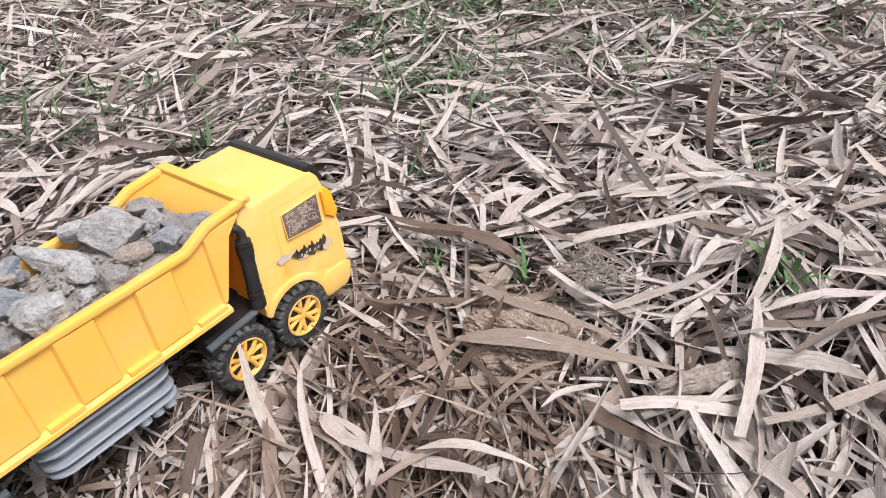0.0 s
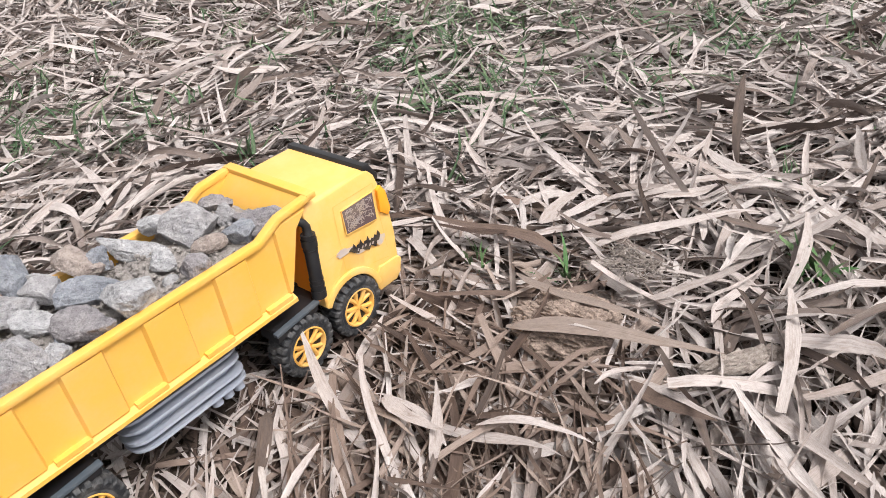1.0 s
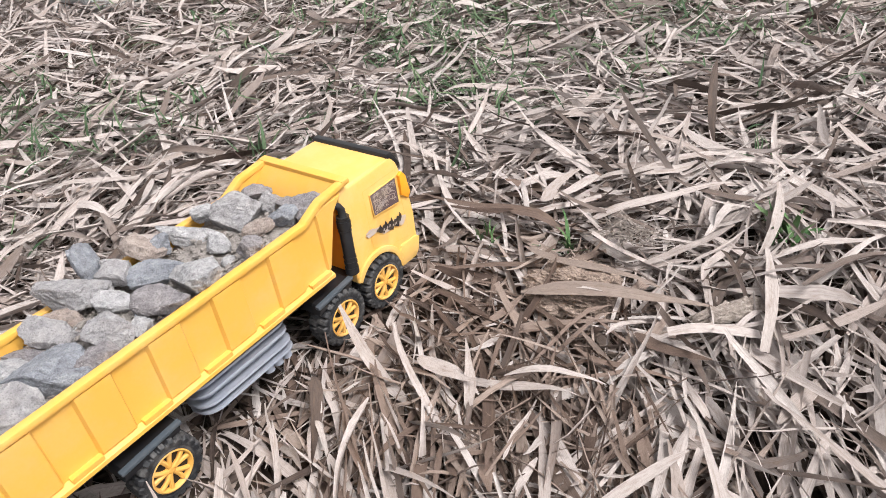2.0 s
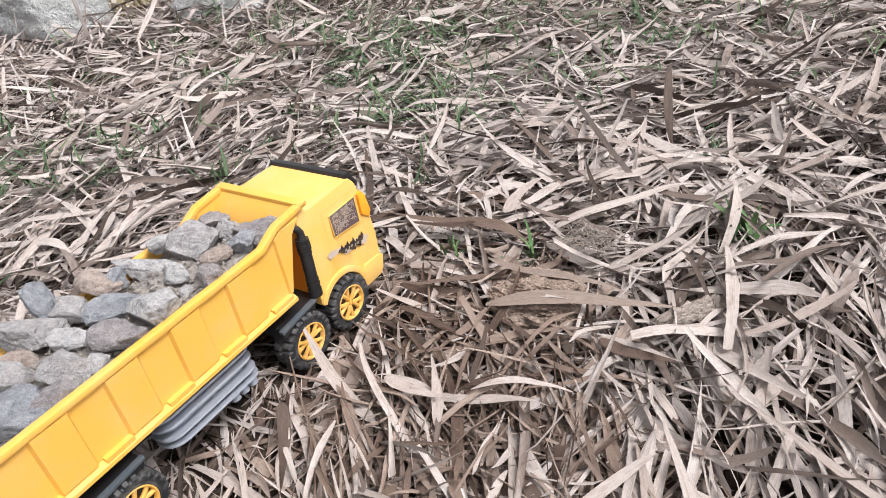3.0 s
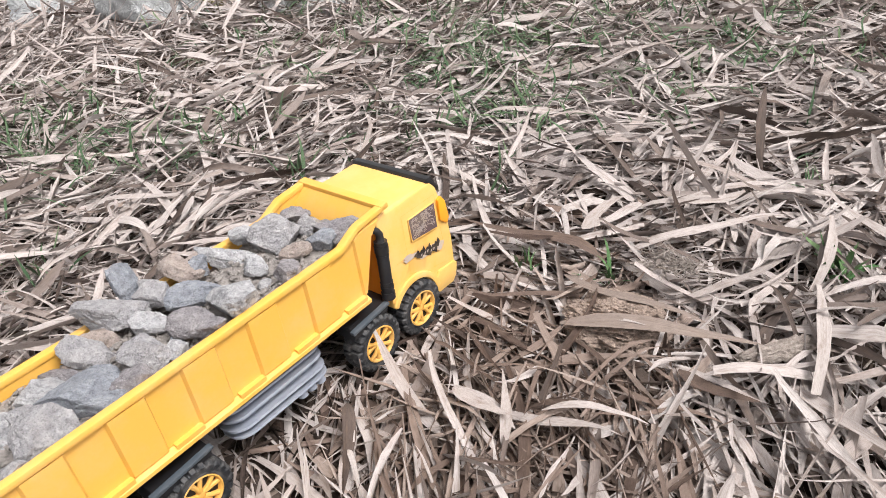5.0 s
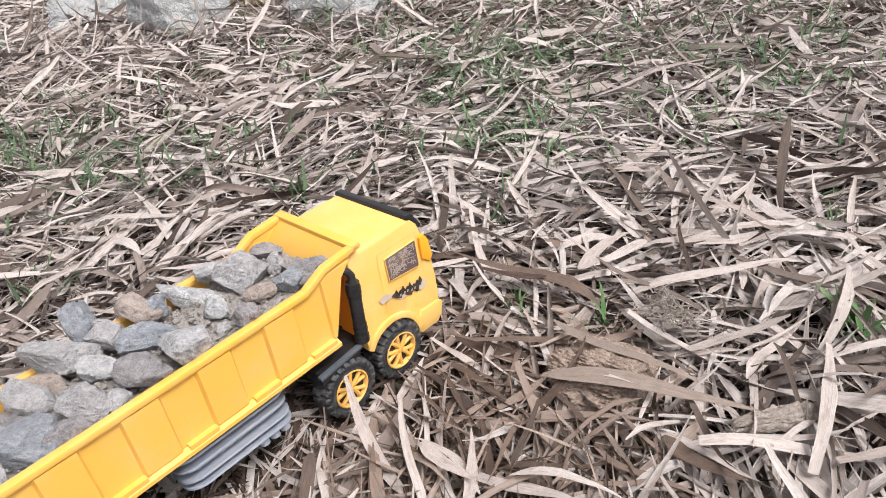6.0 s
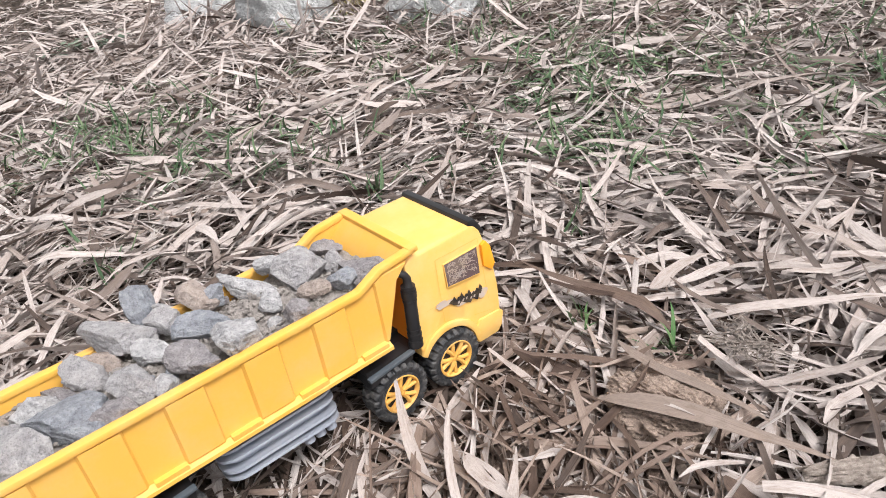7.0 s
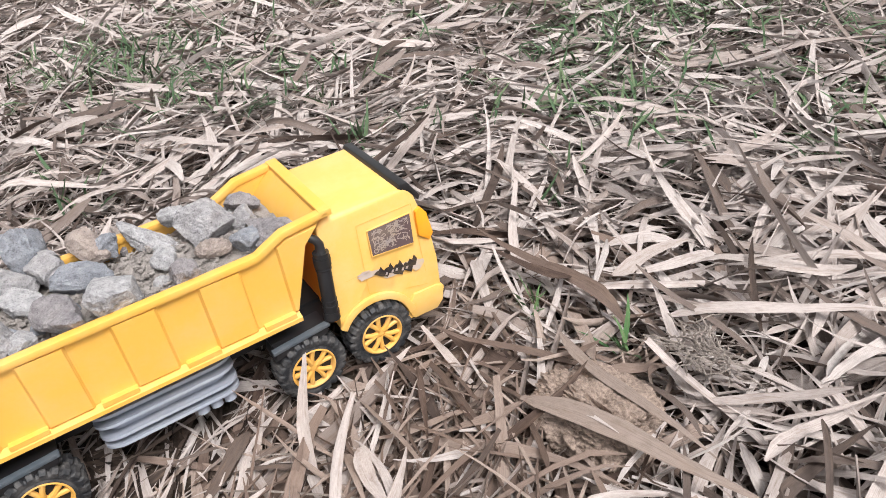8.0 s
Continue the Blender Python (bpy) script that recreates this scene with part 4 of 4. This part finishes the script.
set_leaf((0.160, 0.600, 0.012), (0.152, 0.548, 0.052), 0.010, BROWN_LEAF, 0.03, 0.8, 0.05, 0.3)
set_leaf((0.040, 0.560, 0.010), (0.136, 0.486, 0.044), 0.008, DRY, 0.06, 0.6, 0.05, 0.5)
# leaves that lean against the wheels
set_leaf((-0.078, 0.386, 0.004), (-0.158, 0.518, 0.052), 0.014, DRY, 0.02, 0.6, -0.04, 0.4, -0.4)
set_leaf((-0.060, 0.436, -0.010), (-0.118, 0.500, 0.014), 0.012, BROWN_LEAF, 0.05, 0.5, 0.08, 0.3, -0.4)
set_leaf((-0.050, 0.395, -0.012), (-0.122, 0.458, 0.004), 0.013, DRY, 0.03, 0.5, 0.03, 0.4)
set_leaf((-0.010, 0.500, -0.004), (-0.088, 0.560, 0.022), 0.010, DRY, 0.04, 0.4, 0.04, 0.4)
set_leaf((0.000, 0.545, 0.004), (-0.070, 0.600, 0.016), 0.009, DRY, 0.03, 0.6, 0.0, 0.3, 0.0, 1.0)
set_leaf((-0.66, 0.900, 0.034), (-0.44, 0.905, 0.036), 0.017, DRY, 0.03, 0.3, 0.0, 0.2)
# litter heaped against the feet of the tyres: along the truck, out from it, up
for ahead_0, out_0, up_0, ahead_1, out_1, up_1, wide, dry in (
        (0.028, 0.100, 0.004, 0.092, 0.081, 0.013, 0.010, DRY),
        (0.110, 0.098, 0.006, 0.046, 0.084, 0.011, 0.009, BROWN_LEAF),
        (0.078, 0.140, 0.010, 0.060, 0.079, 0.020, 0.009, DRY),
        (-0.052, 0.104, 0.002, 0.018, 0.082, 0.011, 0.011, DRY),
        (0.034, 0.106, 0.004, -0.026, 0.083, 0.013, 0.009, PALE_LEAF),
        (-0.090, 0.092, 0.004, -0.020, 0.081, 0.012, 0.010, BROWN_LEAF),
        (0.016, 0.150, 0.012, 0.012, 0.080, 0.017, 0.008, DRY)):
    foot = TRUCK_AT + AHEAD * ahead_0 - LEFT * out_0 + Vector((0, 0, up_0))
    tip = TRUCK_AT + AHEAD * ahead_1 - LEFT * out_1 + Vector((0, 0, up_1))
    set_leaf(foot, tip, wide, dry, 0.04, 0.5, 0.04, 0.3, 0.3)

shapes = []
rng = np.random.default_rng(77)
for k in range(28):
    one = lambda v: np.array([float(v)])
    ln = float(np.clip(rng.lognormal(math.log(0.135), 0.33), 0.06, 0.19))
    v, f, uv = blade_cloud(None, 1, 12, one(ln), one(np.clip(ln * rng.normal(0.070, 0.018), 0.004, 0.0135)), one(0), one(0), one(0), one(0), one(0), one(rng.normal(0, 0.2)),
                           one(rng.normal(0.03, 0.07)), one(rng.normal(0, 0.05)), one(rng.normal(0, 1.0)), one(rng.normal(0.4, 0.5)), one(rng.uniform() < 0.35), follow=False)
    shapes.append(blade_mesh("leaf", v, f, uv, DRY))
placed = 0
while placed < 270:
    x, y = rng.uniform(-0.35, 0.75), rng.uniform(0.22, 0.98)
    z = float(soil_height(x, y)) + rng.uniform(0.024, 0.046) * (1 - 0.55 * math.exp(-(float(rut_distance(x, y)) / 0.09) ** 2))
    head, tilt = float(lying(rng, np.array([x]), np.array([y]))[0]), rng.normal(0, 0.13)
    tips = [(x + t * 0.10 * math.cos(head), y + t * 0.10 * math.sin(head)) for t in (-1, -0.5, 0, 0.5, 1)]
    pick = int(rng.integers(0, len(shapes)))
    off = Vector((x, y, 0)) - TRUCK_AT
    if -0.09 < off.dot(AHEAD) < 0.16 and -0.13 < off.dot(LEFT) < 0:
        continue
    if any(bool(in_truck(np.array(a), np.array(b), 0.012)) for a, b in tips) or math.hypot(x - 0.125, y - 0.54) < 0.05 or rng.uniform() < 0.6 * math.exp(-((x - 0.02) / 0.14) ** 2 - ((y - 0.42) / 0.14) ** 2):
        continue
    ob = new("leaf", shapes[pick])
    ob.parent = ground
    ob.matrix_local = Matrix.LocRotScale((x, y, z), Euler((rng.normal(0, 0.25), tilt, head)), None)
    placed += 1


# ---- crumbling lump of wood, bark, root ball ----
bm = bmesh.new()
bmesh.ops.create_icosphere(bm, subdivisions=6, radius=1.0)
for v in bm.verts:
    p = v.co.copy()
    along = Vector((p.x * 2.2, p.y * 9, p.z * 9))
    k = 1 + 0.25 * noise.noise(p * 1.7) + 0.10 * noise.noise(along) + 0.09 * noise.noise(along * 2.3) + 0.05 * noise.noise(p * 22) + 0.04 * noise.noise(p * 50)
    pit = max(0.0, noise.noise(Vector((p.x * 3, p.y * 8, p.z * 8)) + Vector((3, 1, 7))) - 0.18)
    k -= 0.60 * pit
    v.co = Vector((p.x * 0.056, p.y * 0.044, max(p.z, -0.7) * 0.030)) * k
clod = part("wood_lump", bm, CLOD, None, "", True)
clod.matrix_world = Matrix.Translation((0.118, 0.532, 0.010)) @ Matrix.Rotation(-0.45, 4, "Z")
for k in range(7):
    r = random.Random(k + 90)
    chip = part("splinter", rock_mesh(k * 4.4 + 3, 0.009, 0.004, 0.004, 8, 2, 0.15), CLOD, clod)
    a = r.uniform(0, 6.3)
    chip.matrix_local = Matrix.LocRotScale((0.036 * math.cos(a), 0.045 * math.sin(a), r.uniform(0.004, 0.016)), Euler((r.uniform(-0.5, 0.5), r.uniform(-0.5, 0.5), a + 1)), None)
tagged(clod, "crumbling brown rotten wood lump among dry leaves", "wood lump")


def bark_piece(at, turn, length, width, seed):
    bm = bmesh.new()
    n, k = 40, 21
    rows = []
    for i in range(n):
        u = i / (n - 1)
        row = []
        w = width * (0.65 + 0.35 * math.sin(math.pi * u)) * (1 + 0.18 * noise.noise(Vector((u * 6, seed, 0))))
        for j in range(k):
            c = j / (k - 1) * 2 - 1
            z = 0.16 * w * (1 - c * c) + 0.005 * noise.noise(Vector((u * 7, c * 6, seed))) + 0.004 * noise.noise(Vector((u * 12, c * 16, seed)))
            row.append(bm.verts.new(((u - 0.5) * length + 0.016 * noise.noise(Vector((c * 6, seed, u))), c * w / 2, z)))
        rows.append(row)
    for a, b in zip(rows, rows[1:]):
        for j in range(k - 1):
            bm.faces.new((a[j], b[j], b[j + 1], a[j + 1]))
    ext = bmesh.ops.extrude_face_region(bm, geom=bm.faces[:])
    for v in ext["geom"]:
        if isinstance(v, bmesh.types.BMVert):
            v.co.z -= 0.005
    bmesh.ops.recalc_face_normals(bm, faces=bm.faces)
    ob = part("bark_piece", bm, BARK, None, "", True)
    ob.matrix_world = Matrix.Translation(at) @ Matrix.Rotation(turn, 4, "Z")
    return tagged(ob, "weathered grey-brown piece of bark on the litter", "bark")


bark_piece((0.262, 0.458, 0.024), 0.25, 0.075, 0.024, 3.0)
bark_piece((0.215, 0.440, 0.014), 0.1, 0.070, 0.020, 9.0)


rng = random.Random(31)
bm = bmesh.new()
for _ in range(70):
    p = Vector((rng.gauss(0, 0.014), rng.gauss(0, 0.008), abs(rng.gauss(0, 0.004))))
    a = rng.uniform(0, 6.3)
    pts = [p.copy()]
    for _ in range(5):
        a += rng.uniform(-0.7, 0.7)
        p = p + Vector((math.cos(a) * 0.007, math.sin(a) * 0.005, rng.uniform(-0.003, 0.003)))
        pts.append(p.copy())
    sweep(bm, pts, 0.0008, 4)
roots = part("root_tuft", bm, ROOT, None, "", False)
roots.matrix_world = Matrix.Translation((0.190, 0.604, 0.034)) @ Matrix.Rotation(-0.55, 4, "Z")
tagged(roots, "tangled tuft of fine dry roots on the litter", "roots")

# thin dry stalks
rng = random.Random(12)
bm = bmesh.new()
for _ in range(260):
    x, y = rng.uniform(-1.3, 1.6), rng.uniform(0.25, 2.2)
    ln, a = rng.uniform(0.04, 0.16), rng.uniform(0, 6.3)
    mid = [Vector((x + (t - 0.5) * ln * math.cos(a) + 0.008 * math.sin(3 * t + a), y + (t - 0.5) * ln * math.sin(a), 0)) for t in (0, 0.33, 0.66, 1)]
    if any(bool(in_truck(np.array(q.x), np.array(q.y), 0.02)) for q in mid):
        continue
    lift = rng.uniform(0.024, 0.042)
    for i, q in enumerate(mid):
        q.z = float(soil_height(q.x, q.y)) + lift + 0.006 * math.sin(i)
    sweep(bm, mid, rng.uniform(0.0005, 0.0012), 4)
stalks = part("dry_stalks", bm, ROOT)
tagged(stalks, "thin dry brown stalks strewn over the leaves", "stalks", kind="stuff")


# ---- green growth ----
def tuft(x, y, blades, height, spread, seed, lean=0.5, material=GREEN, broad=0.085):
    rng = np.random.default_rng(seed)
    n = blades
    hd = rng.uniform(0, 2 * np.pi, n)
    ln = height * rng.uniform(0.5, 1.15, n)
    pitch = np.clip(rng.normal(1.05 - lean * 0.4, 0.25, n), 0.25, 1.4)
    flat = ln * np.cos(pitch)
    off = rng.normal(0, spread, (n, 2))
    ob = new("grass_sprout")
    ob.location = (x, y, float(soil_height(x, y)) + 0.034)
    for k in range(n):
        one = lambda v: np.array([float(v)])
        v, f, uv = blade_cloud(None, 1, 6, one(flat[k]), one(np.clip(ln[k] * broad, 0.003, 0.012)), one(off[k, 0] + math.cos(hd[k]) * flat[k] / 2), one(off[k, 1] + math.sin(hd[k]) * flat[k] / 2),
                               one(ln[k] * math.sin(pitch[k]) / 2), one(hd[k]), one(pitch[k]), one(rng.normal(0, 0.3)), one(rng.normal(0.25, 0.12)), one(rng.normal(0, 0.1)), one(rng.normal(0, 0.5)),
                               one(rng.normal(0.5, 0.2)), one(0), follow=False)
        new("blade", blade_mesh("blade", v, f, uv, material)).parent = ob
    return tagged(ob, "small green grass sprout poking through dry leaves", "grass", "grass sprouts")


SPROUTS = [(0.124, 0.618, 9, 0.055, 0.004), (0.378, 0.594, 14, 0.050, 0.012), (0.030, 0.652, 8, 0.045, 0.010), (-0.333, 1.000, 9, 0.075, 0.012), (-0.658, 0.738, 10, 0.08, 0.014),
           (-0.735, 0.784, 8, 0.08, 0.012), (-0.668, 1.122, 12, 0.06, 0.025), (-0.486, 1.137, 9, 0.065, 0.018), (0.033, 1.109, 14, 0.065, 0.030), (0.012, 0.931, 9, 0.060, 0.014),
           (-0.236, 1.031, 8, 0.045, 0.020), (-0.010, 0.853, 7, 0.05, 0.012), (-0.950, 1.180, 12, 0.08, 0.03), (-0.993, 1.327, 10, 0.08, 0.025), (0.419, 0.787, 9, 0.045, 0.018), (-0.169, 1.056, 10, 0.045, 0.025)]
for k, (x, y, n, h, sp) in enumerate(SPROUTS):
    tuft(x, y, n, h, sp, 300 + k, 0.5, SPROUT if k < 3 else GREEN, 0.22 if k == 1 else 0.085)
rng = np.random.default_rng(5)
GREEN_DRIFTS = [(0.012, 1.518, 0.10), (-0.035, 1.298, 0.09), (-0.079, 1.617, 0.13), (0.033, 1.109, 0.07), (0.46, 1.24, 0.12), (-0.95, 1.20, 0.12), (-0.99, 1.36, 0.12), (0.30, 1.55, 0.14), (0.75, 1.60, 0.2), (-0.35, 2.0, 0.2), (-0.65, 1.12, 0.08)]
xs, ys = [], []
for x, y, r in GREEN_DRIFTS:
    k = int(560 * r)
    for _ in range(k):
        cx0, cy0 = rng.normal(x, r * 1.45), rng.normal(y, r * 1.2)
        for _ in range(3):
            xs.append(cx0 + rng.normal(0, 0.011))
            ys.append(cy0 + rng.normal(0, 0.011))
n = len(xs)
ln, pitch, hd = rng.uniform(0.025, 0.075, n), np.clip(rng.normal(0.35, 0.3, n), 0.05, 1.1), rng.uniform(0, 6.28, n)
v, f, uv = blade_cloud(rng, n, 5, ln * np.cos(pitch), np.clip(ln * 0.085, 0.002, 0.0045), np.array(xs), np.array(ys), 0.046 + ln * np.sin(pitch) / 2, hd, pitch, rng.normal(0, 0.3, n),
                       rng.normal(0.2, 0.1, n), rng.normal(0, 0.1, n), rng.normal(0, 0.5, n), rng.normal(0.4, 0.2, n), np.zeros(n))
tagged(new("grass", blade_mesh("grass", v, f, uv, GREEN)), "sparse green grass growing through the leaf litter", "grass", kind="stuff")

def dry_tuft(x, y, blades, height, seed):
    rng = np.random.default_rng(seed)
    n = blades
    hd, ln, pitch = rng.uniform(0, 2 * np.pi, n), height * rng.uniform(0.5, 1.1, n), np.clip(rng.normal(0.95, 0.3, n), 0.3, 1.4)
    flat = ln * np.cos(pitch)
    v, f, uv = blade_cloud(rng, n, 6, flat, np.full(n, 0.006), rng.normal(0, 0.03, n) + np.cos(hd) * flat / 2, rng.normal(0, 0.03, n) + np.sin(hd) * flat / 2, ln * np.sin(pitch) / 2, hd, pitch,
                           rng.normal(0, 0.3, n), rng.normal(0.2, 0.1, n), rng.normal(0, 0.1, n), rng.normal(0, 0.5, n), rng.normal(0.4, 0.2, n), np.zeros(n), follow=False)
    ob = new("dry_grass_tuft", blade_mesh("dry_grass_tuft", v, f, uv, STRAW))
    ob.location = (x, y, float(soil_height(x, y)))
    return tagged(ob, "tuft of yellowing dry grass beside pale rocks", "grass tuft", kind="stuff")


dry_tuft(-1.591, 2.592, 90, 0.20, 61)
dry_tuft(-0.842, 2.298, 70, 0.14, 62)
dry_tuft(-1.097, 2.563, 70, 0.18, 63)
weed = new("weed")
WEED_AT = (-1.717, 2.075)
weed.location = (*WEED_AT, float(soil_height(*WEED_AT)))
tagged(weed, "low green broad-leaved weed among dry leaves", "weed")
rng = random.Random(3)
for k in range(30):
    a, r = rng.uniform(0, 6.3), rng.uniform(0.02, 0.13)
    bm = bmesh.new()
    sweep(bm, [(0, 0, 0), (r * 0.5 * math.cos(a), r * 0.5 * math.sin(a), 0.035), (r * math.cos(a), r * math.sin(a), 0.055)], 0.0013, 5)
    part("stem", bm, WEED, weed)
    one = lambda v: np.array([float(v)])
    v, f, uv = blade_cloud(None, 1, 7, one(rng.uniform(0.03, 0.045)), one(rng.uniform(0.018, 0.026)), one(r * 1.2 * math.cos(a)), one(r * 1.2 * math.sin(a)), one(0.058), one(a), one(-0.1),
                           one(rng.uniform(-0.4, 0.4)), one(0.12), one(0), one(0.2), one(0.25), one(0), follow=False)
    lf = new("weed_leaf", blade_mesh("weed_leaf", v, f, uv, WEED))
    lf.parent = weed


# ---- pale rocks at the edge of the clearing ----
def block_rock(x, y, sx, sy, sz, turn, seed, label):
    bm = rock_mesh(seed, sx, sy, sz, 14, 5, 0.10)
    for v in bm.verts:
        p = v.co * 16 + Vector((seed, 0, 0))
        v.co += v.normal * (0.010 * noise.noise(p) + 0.005 * noise.noise(p * 3))
    ob = part("rock", bm, ROCK, None, "", True)
    ob.matrix_world = Matrix.Translation((x, y, -0.03 + sz * 0.40)) @ Matrix.Rotation(turn, 4, "Z")
    return tagged(ob, label, "rock", "pale rocks")


scatter("leaning_leaf_litter", 16, 190, (-1.75, -0.25, 1.90, 2.30), 7, (0.17, 0.07), (0.04, 0.09), DRY, "long dry leaves leaning against the pale rocks", 0.55)
block_rock(-1.050, 2.260, 0.23, 0.14, 0.14, -0.45, 4.3, "pale grey limestone block half hidden by dry leaves")
block_rock(-0.500, 2.190, 0.17, 0.12, 0.15, -0.45, 8.9, "pale grey limestone block half hidden by dry leaves")
block_rock(-1.480, 2.480, 0.16, 0.12, 0.08, 0.6, 13.1, "small grey stone half hidden by dry leaves")
